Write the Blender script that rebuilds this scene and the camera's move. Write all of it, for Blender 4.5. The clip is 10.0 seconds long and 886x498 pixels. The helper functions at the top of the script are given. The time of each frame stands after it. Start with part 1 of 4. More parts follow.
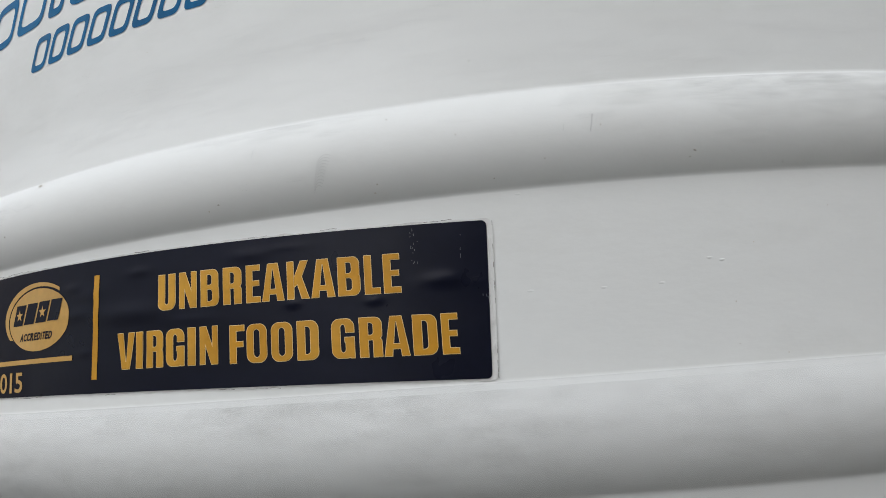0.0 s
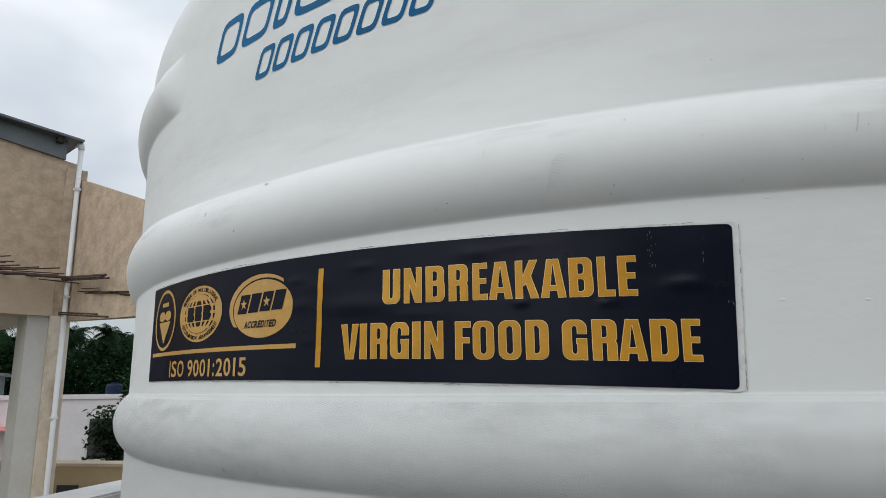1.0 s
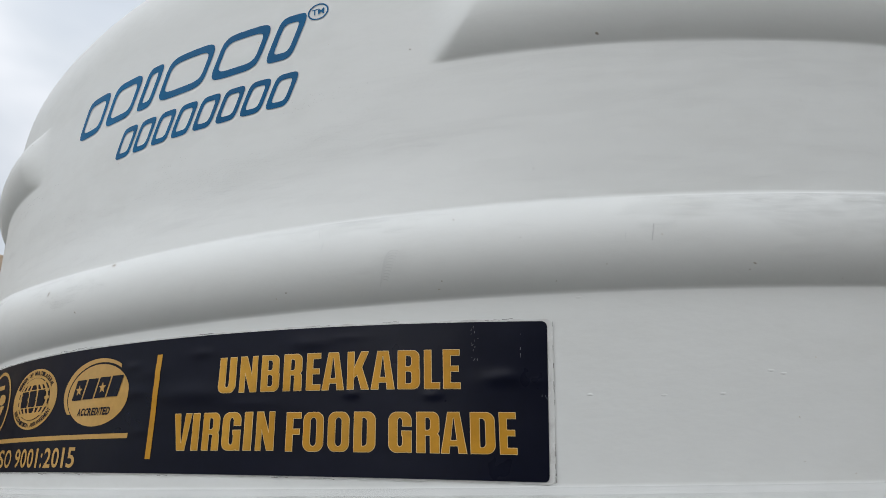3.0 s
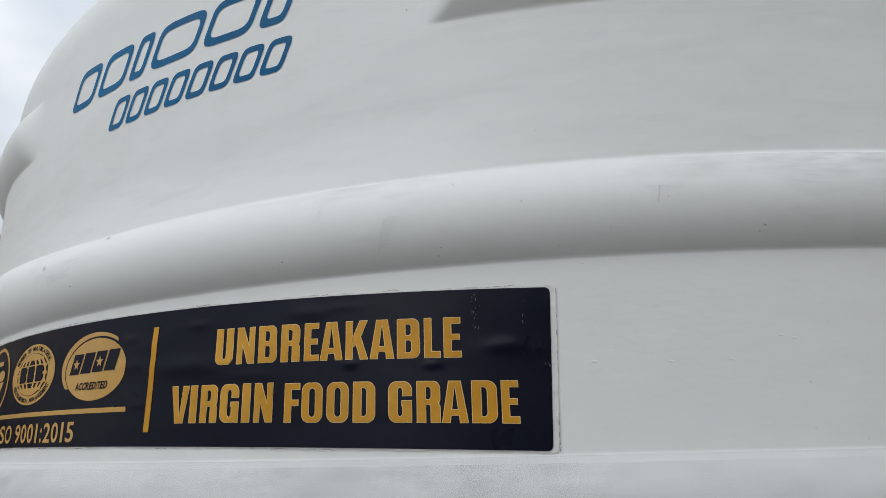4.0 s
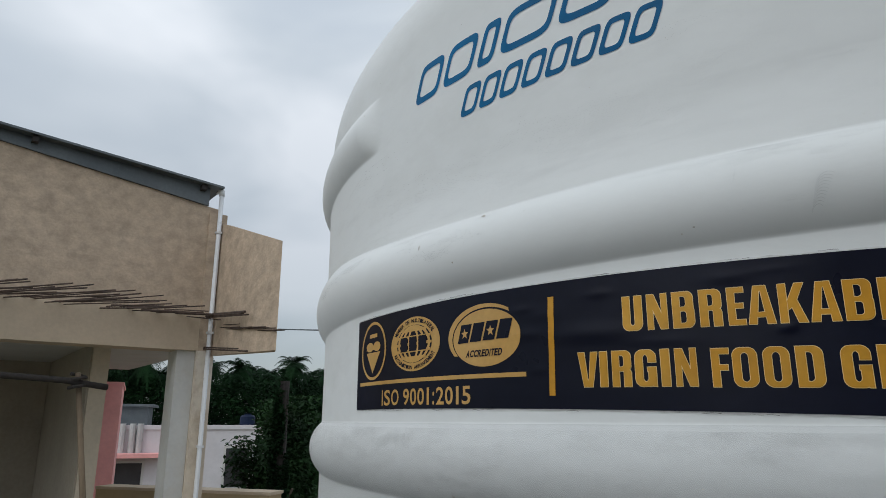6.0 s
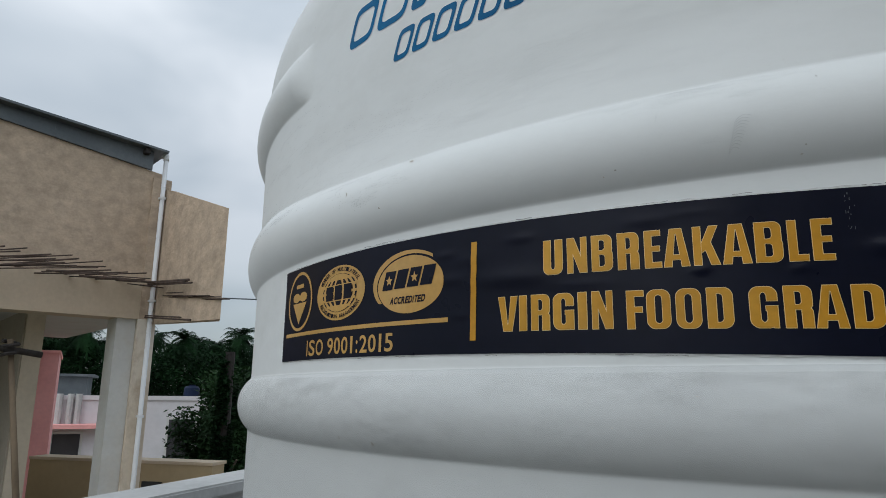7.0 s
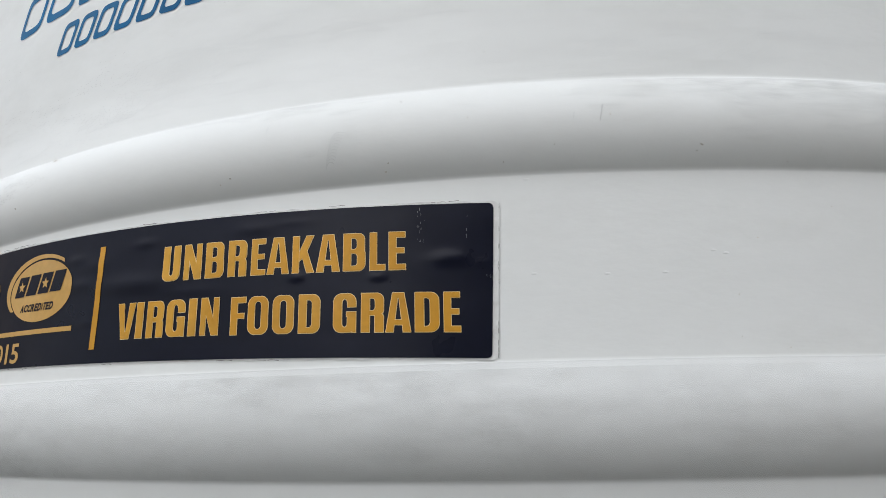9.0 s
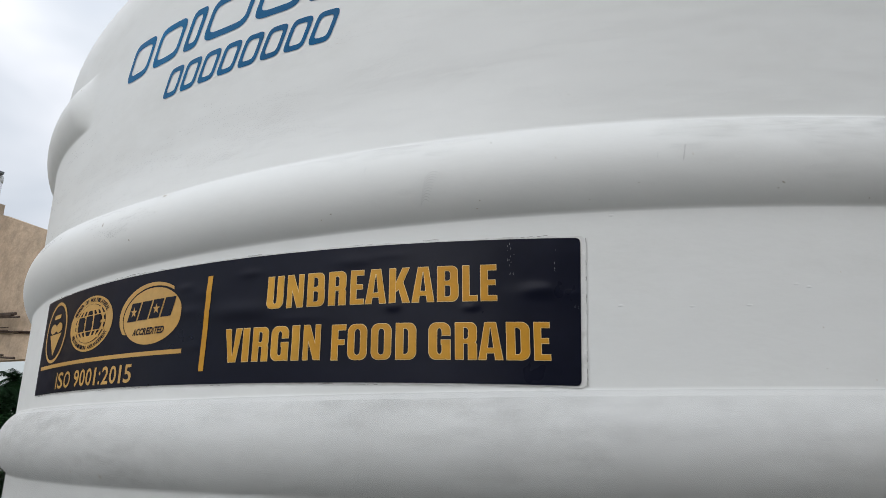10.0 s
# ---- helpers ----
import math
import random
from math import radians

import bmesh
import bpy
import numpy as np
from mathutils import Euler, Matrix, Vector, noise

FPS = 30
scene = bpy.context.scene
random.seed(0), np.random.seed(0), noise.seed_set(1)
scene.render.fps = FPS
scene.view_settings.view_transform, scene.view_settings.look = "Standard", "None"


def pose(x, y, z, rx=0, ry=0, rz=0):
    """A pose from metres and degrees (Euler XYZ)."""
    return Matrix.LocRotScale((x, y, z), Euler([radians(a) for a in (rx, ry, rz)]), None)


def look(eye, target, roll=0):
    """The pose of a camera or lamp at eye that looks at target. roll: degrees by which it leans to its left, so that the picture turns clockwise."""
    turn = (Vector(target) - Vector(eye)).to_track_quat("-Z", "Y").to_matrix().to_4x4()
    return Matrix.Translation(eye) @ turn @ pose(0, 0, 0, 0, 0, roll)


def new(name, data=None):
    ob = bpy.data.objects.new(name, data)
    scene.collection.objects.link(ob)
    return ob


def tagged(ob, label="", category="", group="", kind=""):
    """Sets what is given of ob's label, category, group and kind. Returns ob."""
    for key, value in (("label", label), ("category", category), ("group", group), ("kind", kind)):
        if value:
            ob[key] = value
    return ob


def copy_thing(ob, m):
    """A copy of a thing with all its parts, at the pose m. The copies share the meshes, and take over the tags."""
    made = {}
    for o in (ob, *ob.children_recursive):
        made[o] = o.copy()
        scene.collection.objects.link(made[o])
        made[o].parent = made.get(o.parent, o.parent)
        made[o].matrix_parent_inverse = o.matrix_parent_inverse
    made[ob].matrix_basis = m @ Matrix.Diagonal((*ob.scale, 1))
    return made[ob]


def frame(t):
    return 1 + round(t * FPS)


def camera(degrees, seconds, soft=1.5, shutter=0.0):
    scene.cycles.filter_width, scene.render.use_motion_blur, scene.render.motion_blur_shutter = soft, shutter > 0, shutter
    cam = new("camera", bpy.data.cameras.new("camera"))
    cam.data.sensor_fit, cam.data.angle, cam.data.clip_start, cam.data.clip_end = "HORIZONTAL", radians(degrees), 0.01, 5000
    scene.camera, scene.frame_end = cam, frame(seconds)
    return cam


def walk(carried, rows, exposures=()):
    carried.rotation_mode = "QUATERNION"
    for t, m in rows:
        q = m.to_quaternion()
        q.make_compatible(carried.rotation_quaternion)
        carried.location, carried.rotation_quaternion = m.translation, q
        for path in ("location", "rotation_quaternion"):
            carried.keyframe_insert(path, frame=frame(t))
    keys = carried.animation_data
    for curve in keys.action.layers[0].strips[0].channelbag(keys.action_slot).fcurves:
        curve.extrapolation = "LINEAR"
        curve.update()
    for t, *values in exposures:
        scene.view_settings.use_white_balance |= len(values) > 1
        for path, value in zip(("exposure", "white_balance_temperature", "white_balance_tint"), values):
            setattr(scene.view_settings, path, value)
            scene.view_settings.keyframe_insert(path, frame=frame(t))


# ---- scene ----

import functools

# ---- camera and walk ----
R = 0.65          # tank radius in metres; rows and tank profile are in tank radii
ZO = 1.30         # height of the sticker's lower edge over the terrace
cam = camera(66.85, 10.0, soft=0.6)
ROWS = [
    (0.0, -0.0827, -1.4426, 0.0078, 3.144, 9.979, 4.199),
    (0.3, -0.0991, -1.4454, 0.0075, 7.633, 8.966, 3.456),
    (0.5, -0.1151, -1.4466, 0.0070, 9.098, 9.892, 3.035),
    (0.8, -0.1480, -1.4475, 0.0052, 10.523, 9.524, 1.704),
    (1.0, -0.1663, -1.4502, 0.0026, 12.070, 11.486, 0.545),
    (1.2, -0.1752, -1.4569, -0.0012, 13.511, 13.382, -0.108),
    (1.5, -0.1777, -1.4650, -0.0047, 11.891, 16.039, -0.593),
    (1.7, -0.1722, -1.4632, -0.0046, 9.853, 16.920, 0.062),
    (2.0, -0.1555, -1.4597, -0.0034, 8.829, 15.722, -0.382),
    (2.2, -0.1485, -1.4594, 0.0012, 7.837, 16.380, -0.431),
    (2.5, -0.1375, -1.4592, 0.0091, 6.111, 17.617, -0.149),
    (2.7, -0.1241, -1.4607, 0.0095, 5.194, 18.206, 0.094),
    (3.8, -0.0888, -1.4436, 0.0104, 4.149, 16.160, 2.029),
    (4.0, -0.1038, -1.4420, 0.0052, 5.300, 16.062, 1.354),
    (4.2, -0.1223, -1.4397, 0.0042, 7.213, 14.206, 1.157),
    (4.5, -0.1453, -1.4373, 0.0039, 9.295, 14.630, 0.764),
    (4.7, -0.1611, -1.4442, 0.0051, 10.795, 15.863, 0.173),
    (5.0, -0.1859, -1.4640, 0.0072, 12.562, 15.660, -0.178),
    (5.2, -0.2031, -1.4708, 0.0048, 15.026, 15.020, -0.286),
    (5.5, -0.2374, -1.4783, 0.0005, 18.915, 14.152, -0.126),
    (5.7, -0.2583, -1.4848, 0.0007, 21.829, 14.551, -0.146),
    (6.8, -0.2533, -1.4617, -0.0203, 19.823, 12.719, -0.764),
    (7.0, -0.2415, -1.4565, -0.0249, 17.482, 12.205, -0.604),
    (7.2, -0.2246, -1.4509, -0.0298, 15.341, 11.373, -0.230),
    (7.5, -0.1986, -1.4425, -0.0340, 13.344, 12.174, -0.294),
    (7.8, -0.1726, -1.4355, -0.0342, 11.708, 12.713, -0.006),
    (8.0, -0.1554, -1.4323, -0.0341, 10.087, 12.939, 0.107),
    (8.2, -0.1383, -1.4305, -0.0337, 7.832, 13.886, 0.433),
    (8.5, -0.1136, -1.4298, -0.0330, 6.769, 13.908, 0.751),
    (8.8, -0.0934, -1.4320, -0.0371, 3.473, 13.998, 0.980),
    (9.0, -0.0883, -1.4362, -0.0394, 2.590, 14.219, 1.074),
    (9.2, -0.0885, -1.4428, -0.0355, 2.886, 13.712, 1.038),
    (9.5, -0.0920, -1.4541, -0.0286, 5.130, 16.479, 0.613),
    (9.8, -0.1051, -1.4640, -0.0325, 5.924, 17.100, -0.119),
    (10.0, -0.1181, -1.4700, -0.0376, 6.318, 15.915, -0.095),
]
EXPOSURES = [(0.0, 0.20, 6520, 10), (0.5, 0.27, 6440, 9), (1.0, 0.09, 6410, 8), (1.5, -0.14, 6290, 7), (2.0, -0.05, 6410, 8), (2.5, 0.03, 6460, 9), (4.0, 0.05, 6410, 9), (4.5, 0.16, 6410, 8), (5.0, -0.14, 6310, 7), (5.5, -0.21, 6260, 7), (7.0, -0.20, 6130, 6), (7.5, -0.12, 6200, 7), (8.0, 0.04, 6270, 8), (8.5, 0.27, 6440, 9), (9.0, 0.38, 6460, 10), (9.5, 0.21, 6410, 9), (10.0, 0.16, 6460, 10)]
walk(cam, [(t, pose(R * x, R * y, R * z + ZO, 90 + pitch, roll, yaw)) for t, x, y, z, yaw, pitch, roll in ROWS], EXPOSURES)

# ---- world and sun ----
world = bpy.data.worlds.new("overcast")
scene.world = world
world.use_nodes = True
wn, wl = world.node_tree.nodes, world.node_tree.links
wn.clear()
SUN_ELEV, SUN_ROT = radians(37), radians(200)


def wnode(kind, **kw):
    n = wn.new(kind)
    for k, val in kw.items():
        n.inputs[k].default_value = val
    return n


sky = wn.new("ShaderNodeTexSky")
sky.sky_type, sky.sun_disc, sky.sun_elevation, sky.sun_rotation = "NISHITA", False, SUN_ELEV, SUN_ROT
bg_sky = wnode("ShaderNodeBackground", Strength=0.03)
wl.new(sky.outputs[0], bg_sky.inputs["Color"])
coord = wn.new("ShaderNodeTexCoord")
stretch = wn.new("ShaderNodeMapping")
stretch.inputs["Scale"].default_value = (1.0, 1.0, 2.2)
stretch.inputs["Location"].default_value = (0.35, 0.1, 0.0)
wl.new(coord.outputs["Generated"], stretch.inputs["Vector"])
cloud = wnode("ShaderNodeTexNoise", Scale=1.7, Detail=4.0, Roughness=0.45, Distortion=0.4)
wl.new(stretch.outputs[0], cloud.inputs["Vector"])
cramp = wn.new("ShaderNodeValToRGB")
cramp.color_ramp.elements[0].position, cramp.color_ramp.elements[0].color = 0.36, (0.51, 0.55, 0.61, 1)
cramp.color_ramp.elements[1].position, cramp.color_ramp.elements[1].color = 0.66, (0.95, 0.945, 0.96, 1)
mid = cramp.color_ramp.elements.new(0.5)
mid.color = (0.68, 0.705, 0.735, 1)
wl.new(cloud.outputs["Fac"], cramp.inputs["Fac"])
bg_cloud = wnode("ShaderNodeBackground", Strength=0.95)
# an overcast sky is brighter overhead than at the horizon
parts = wn.new("ShaderNodeSeparateXYZ")
wl.new(coord.outputs["Generated"], parts.inputs[0])
fall = wn.new("ShaderNodeMapRange")
fall.inputs["From Min"].default_value, fall.inputs["From Max"].default_value = 0.0, 0.55
fall.inputs["To Min"].default_value, fall.inputs["To Max"].default_value = 0.46, 1.12
wl.new(parts.outputs["Z"], fall.inputs["Value"])
dim = wn.new("ShaderNodeVectorMath")
dim.operation = "SCALE"
wl.new(cramp.outputs[0], dim.inputs[0])
wl.new(fall.outputs[0], dim.inputs["Scale"])
wl.new(dim.outputs[0], bg_cloud.inputs["Color"])
both = wn.new("ShaderNodeAddShader")
wl.new(bg_sky.outputs[0], both.inputs[0])
wl.new(bg_cloud.outputs[0], both.inputs[1])
wout = wn.new("ShaderNodeOutputWorld")
wl.new(both.outputs[0], wout.inputs["Surface"])

sun = new("sun", bpy.data.lights.new("sun", "SUN"))
sun.data.energy, sun.data.angle, sun.data.color = 1.05, radians(65), (1.0, 0.985, 0.97)
sun.matrix_world = look((10 * math.cos(SUN_ELEV) * math.sin(SUN_ROT), 10 * math.cos(SUN_ELEV) * math.cos(SUN_ROT), 10 * math.sin(SUN_ELEV)), (0, 0, 0))


# ---- materials ----
def material(name, base, rough=0.6, metal=0.0, var=0.12, scale=8.0, fine=90.0, bump=0.0, bump_scale=60.0, bump_dist=0.004, tint=None, stain=0.0, stain_scale=3.0, stain_col=(0.3, 0.28, 0.24), per_object=0.0, stretch_by=(1, 1, 1), rough_var=0.1, spec=0.5):
    """Base colour varied at two scales, optional stains, roughness variation and bump."""
    m = bpy.data.materials.new(name)
    m.use_nodes = True
    nt = m.node_tree
    N, L = nt.nodes, nt.links
    b = N["Principled BSDF"]
    b.inputs["Metallic"].default_value = metal
    b.inputs["Specular IOR Level"].default_value = spec
    tc = N.new("ShaderNodeTexCoord")
    mp = N.new("ShaderNodeMapping")
    mp.inputs["Scale"].default_value = stretch_by
    L.new(tc.outputs["Object"], mp.inputs["Vector"])

    def tex(sc, detail=4.0, rgh=0.55):
        n = N.new("ShaderNodeTexNoise")
        n.inputs["Scale"].default_value, n.inputs["Detail"].default_value, n.inputs["Roughness"].default_value = sc, detail, rgh
        L.new(mp.outputs[0], n.inputs["Vector"])
        return n.outputs["Fac"]

    def mapr(sock, a, c, lo=0.3, hi=0.7):
        n = N.new("ShaderNodeMapRange")
        n.inputs["From Min"].default_value, n.inputs["From Max"].default_value = lo, hi
        n.inputs["To Min"].default_value, n.inputs["To Max"].default_value = a, c
        L.new(sock, n.inputs["Value"])
        return n.outputs[0]

    def mult(a, c):
        n = N.new("ShaderNodeMath")
        n.operation = "MULTIPLY"
        L.new(a, n.inputs[0])
        L.new(c, n.inputs[1])
        return n.outputs[0]

    big, small = tex(scale), tex(fine, 3.0)
    val = mult(mapr(big, 1 - var, 1 + var), mapr(small, 1 - var * 0.5, 1 + var * 0.5))
    if per_object:
        info = N.new("ShaderNodeObjectInfo")
        val = mult(val, mapr(info.outputs["Random"], 1 - per_object, 1 + per_object, 0, 1))
    mix = N.new("ShaderNodeMix")
    mix.data_type, mix.blend_type = "RGBA", "MIX"
    L.new(mapr(tex(scale * 0.6, 3.0), 0.0, 1.0, 0.35, 0.65), mix.inputs[0])
    mix.inputs[6].default_value = (*base, 1)
    mix.inputs[7].default_value = (*(tint or base), 1)
    col = mix.outputs[2]
    if stain:
        s = N.new("ShaderNodeMix")
        s.data_type = "RGBA"
        L.new(mapr(tex(stain_scale, 8.0, 0.65), 0.0, stain, 0.52, 0.75), s.inputs[0])
        L.new(col, s.inputs[6])
        s.inputs[7].default_value = (*stain_col, 1)
        col = s.outputs[2]
    vm = N.new("ShaderNodeVectorMath")
    vm.operation = "SCALE"
    L.new(col, vm.inputs[0])
    L.new(val, vm.inputs["Scale"])
    L.new(vm.outputs[0], b.inputs["Base Color"])
    L.new(mapr(tex(scale * 2), max(rough - rough_var, 0.02), min(rough + rough_var, 1.0)), b.inputs["Roughness"])
    if bump:
        bn = N.new("ShaderNodeBump")
        bn.inputs["Strength"].default_value, bn.inputs["Distance"].default_value = min(bump, 1.0), bump_dist
        L.new(tex(bump_scale, 5.0), bn.inputs["Height"])
        L.new(bn.outputs[0], b.inputs["Normal"])
    return m


M_TANK = material("tank_plastic", (0.795, 0.812, 0.80), 0.48, var=0.02, scale=3.0, fine=60, bump=0.03, bump_scale=160, tint=(0.81, 0.823, 0.81), stain=0.30, stain_scale=6.0, stain_col=(0.56, 0.56, 0.53), stretch_by=(1, 1, 2.2), spec=0.33)
M_NAVY = material("navy_film", (0.004, 0.005, 0.014), 0.36, var=0.15, scale=9, fine=200, bump=0.03, bump_scale=40, tint=(0.006, 0.008, 0.020), spec=0.16)
M_GOLD = material("gold_print", (0.56, 0.265, 0.014), 0.40, var=0.12, scale=30, fine=300, bump=0.03, bump_scale=60, tint=(0.62, 0.325, 0.035), spec=0.3)
M_GOLDEDGE = material("gold_edge", (0.82, 0.60, 0.28), 0.36, var=0.10, scale=30, fine=300)
M_PALEGOLD = material("pale_gold_print", (0.58, 0.335, 0.09), 0.40, var=0.10, scale=30, fine=300, tint=(0.59, 0.36, 0.12), spec=0.35)
M_MARGIN = material("clear_margin", (0.74, 0.745, 0.73), 0.22, var=0.05, scale=40, fine=300, stain=0.6, stain_scale=60, stain_col=(0.36, 0.35, 0.33))
M_GRIME = material("edge_grime", (0.30, 0.29, 0.28), 0.8, var=0.3, scale=60, fine=300)
M_BLUE = material("blue_print", (0.002, 0.105, 0.255), 0.5, var=0.14, scale=14, fine=200, tint=(0.003, 0.13, 0.30), spec=0.15)
M_SCUFF = material("scuffed_plastic", (0.65, 0.66, 0.65), 0.6, var=0.15, scale=60, fine=300)
M_FAINT = material("faint_scratch", (0.775, 0.79, 0.78), 0.6, var=0.1, scale=60, fine=300)
M_NICK = material("pale_nick", (0.13, 0.14, 0.155), 0.6, var=0.2, scale=60, fine=300)
M_SPECK = material("dark_speck", (0.42, 0.385, 0.33), 0.8, var=0.3, scale=90, fine=300)
M_DUST = material("dust_speck", (0.64, 0.62, 0.57), 0.8, var=0.3, scale=90, fine=300)
M_PLASTER = material("rough_plaster", (0.51, 0.40, 0.298), 0.93, var=0.15, scale=9.0, fine=46, bump=0.7, bump_scale=17, bump_dist=0.012, tint=(0.44, 0.345, 0.255), stain=0.62, stain_scale=6.5, stain_col=(0.31, 0.25, 0.19), stretch_by=(1, 1, 1.25))
M_CREAM = material("cream_plaster", (0.60, 0.49, 0.365), 0.85, var=0.08, scale=2, fine=30, bump=0.3, bump_scale=25, tint=(0.54, 0.44, 0.325), stain=0.3, stain_scale=3, stain_col=(0.36, 0.30, 0.22))
M_WHITEPAINT = material("white_paint", (0.58, 0.575, 0.55), 0.7, var=0.06, scale=2.5, fine=30, bump=0.15, bump_scale=20, stain=0.35, stain_scale=3, stain_col=(0.50, 0.42, 0.32))
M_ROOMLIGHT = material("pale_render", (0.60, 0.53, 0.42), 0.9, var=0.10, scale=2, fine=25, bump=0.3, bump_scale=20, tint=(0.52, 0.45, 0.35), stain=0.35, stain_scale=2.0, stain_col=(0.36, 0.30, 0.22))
M_PEEL = material("peeling_cream_paint", (0.72, 0.66, 0.57), 0.85, var=0.10, scale=3, fine=30, bump=0.4, bump_scale=18, bump_dist=0.01, tint=(0.62, 0.53, 0.42), stain=0.8, stain_scale=5, stain_col=(0.36, 0.27, 0.18), stretch_by=(1, 1, 0.7))
# Darker than the pale render: the room's shade is put into this colour.
M_ROOM = material("darkened_render", (0.35, 0.31, 0.25), 0.9, var=0.12, scale=2, fine=25, bump=0.3, bump_scale=20, stain=0.4, stain_scale=2.0, stain_col=(0.18, 0.15, 0.11))
M_STEELSHEET = material("grey_steel_sheet", (0.10, 0.115, 0.125), 0.5, metal=0.3, var=0.15, scale=3, fine=40, tint=(0.13, 0.145, 0.155))
M_RUST = material("rusty_bar", (0.055, 0.040, 0.033), 0.85, metal=0.2, var=0.25, scale=20, fine=200, tint=(0.11, 0.075, 0.06))
M_PVC = material("white_pvc", (0.74, 0.75, 0.76), 0.35, var=0.04, scale=6, fine=60, stain=0.2, stain_scale=6, stain_col=(0.5, 0.47, 0.42))
M_BAMBOO = material("weathered_bamboo", (0.19, 0.14, 0.09), 0.75, var=0.2, scale=6, fine=60, tint=(0.13, 0.095, 0.06), stretch_by=(1, 1, 0.3))
M_ROPE = material("dark_rope", (0.035, 0.03, 0.028), 0.9, var=0.3, scale=30, fine=200)
M_PINK = material("pink_paint", (0.80, 0.36, 0.34), 0.8, var=0.08, scale=2, fine=20, bump=0.1, tint=(0.84, 0.40, 0.38), stain=0.25, stain_scale=2, stain_col=(0.4, 0.17, 0.14))
M_BEIGE = material("beige_paint", (0.42, 0.32, 0.19), 0.8, var=0.06, scale=2, fine=20, bump=0.1, tint=(0.46, 0.36, 0.22), stain=0.2, stain_scale=2, stain_col=(0.3, 0.24, 0.15))
M_HOUSE = material("house_paint", (0.62, 0.60, 0.62), 0.8, var=0.06, scale=0.8, fine=8, tint=(0.66, 0.62, 0.63), stain=0.4, stain_scale=0.8, stain_col=(0.40, 0.38, 0.37))
M_CONCRETE = material("weathered_concrete", (0.14, 0.14, 0.135), 0.9, var=0.12, scale=2, fine=40, bump=0.3, bump_scale=30, tint=(0.185, 0.185, 0.18), stain=0.4, stain_scale=2.5, stain_col=(0.09, 0.09, 0.085))
M_COPING = material("grey_coping", (0.44, 0.44, 0.43), 0.85, var=0.1, scale=3, fine=40, bump=0.2, bump_scale=30, tint=(0.50, 0.50, 0.49), stain=0.4, stain_scale=4, stain_col=(0.24, 0.24, 0.23))
M_DARK = material("dark_opening", (0.03, 0.03, 0.032), 0.4, var=0.2, scale=3, fine=20)
M_BLUETANK = material("dark_blue_plastic", (0.010, 0.018, 0.045), 0.6, var=0.1, scale=3, fine=30, spec=0.15)
M_LEAF = material("tree_leaf", (0.022, 0.058, 0.016), 0.7, var=0.4, scale=1.2, fine=12, tint=(0.010, 0.028, 0.009), spec=0.15)
M_PALM = material("palm_frond", (0.014, 0.040, 0.014), 0.7, var=0.4, scale=0.4, fine=5, tint=(0.007, 0.017, 0.008), spec=0.06)
M_BARK = material("bark", (0.14, 0.11, 0.085), 0.9, var=0.25, scale=5, fine=30, bump=0.5, bump_scale=12)
M_GROUND = material("earth_ground", (0.20, 0.16, 0.11), 0.95, var=0.2, scale=0.05, fine=0.6, tint=(0.10, 0.12, 0.06))


def grime_and_film_layer(name, base, scale, most, stretch_by, clear=0.4, thin=0.25):
    """Patchy dirt, and an even grey film, that lie on a surface and let it show through."""
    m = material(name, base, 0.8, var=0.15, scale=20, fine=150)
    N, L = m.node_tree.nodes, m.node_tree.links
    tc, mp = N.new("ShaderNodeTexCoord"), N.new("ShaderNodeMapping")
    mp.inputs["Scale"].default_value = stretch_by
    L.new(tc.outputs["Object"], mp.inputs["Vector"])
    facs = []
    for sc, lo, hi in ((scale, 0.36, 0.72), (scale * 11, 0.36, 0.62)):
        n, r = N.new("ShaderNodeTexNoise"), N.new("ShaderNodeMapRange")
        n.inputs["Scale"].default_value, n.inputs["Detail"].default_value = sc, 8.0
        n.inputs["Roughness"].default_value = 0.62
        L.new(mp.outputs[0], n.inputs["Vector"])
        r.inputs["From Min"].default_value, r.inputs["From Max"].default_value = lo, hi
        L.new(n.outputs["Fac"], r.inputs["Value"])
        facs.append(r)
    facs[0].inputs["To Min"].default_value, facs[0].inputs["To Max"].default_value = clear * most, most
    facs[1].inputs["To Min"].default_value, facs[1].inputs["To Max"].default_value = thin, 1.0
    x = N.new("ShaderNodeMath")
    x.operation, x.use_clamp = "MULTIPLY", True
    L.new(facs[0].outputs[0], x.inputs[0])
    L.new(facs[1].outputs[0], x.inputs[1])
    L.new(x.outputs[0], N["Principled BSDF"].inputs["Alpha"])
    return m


M_SMUDGE = grime_and_film_layer("rib_smudge", (0.34, 0.34, 0.335), 4.5, 0.24, (1, 1, 3.4), -0.5, 0.2)
M_RIBFILM = grime_and_film_layer("rib_film", (0.35, 0.35, 0.345), 4.0, 0.20, (1, 1, 4.0), 0.82, 0.85)
M_BEADDIRT = grime_and_film_layer("bead_dirt", (0.42, 0.42, 0.41), 5.0, 0.30, (1, 1, 4.0), -0.75)
M_WALLDIRT = grime_and_film_layer("wall_dirt", (0.45, 0.45, 0.44), 4.0, 0.09, (1, 1, 6.0), -0.7)

# ---- mesh helpers ----
def adopt(ob, parent, label=""):
    """Puts a mesh that is built in world places under its thing or part."""
    if parent:
        ob.parent = parent
        if parent.type == "EMPTY":
            ob.matrix_parent_inverse = Matrix.Translation(-Vector(parent.location))
    if label:
        tagged(ob, label)
    return ob


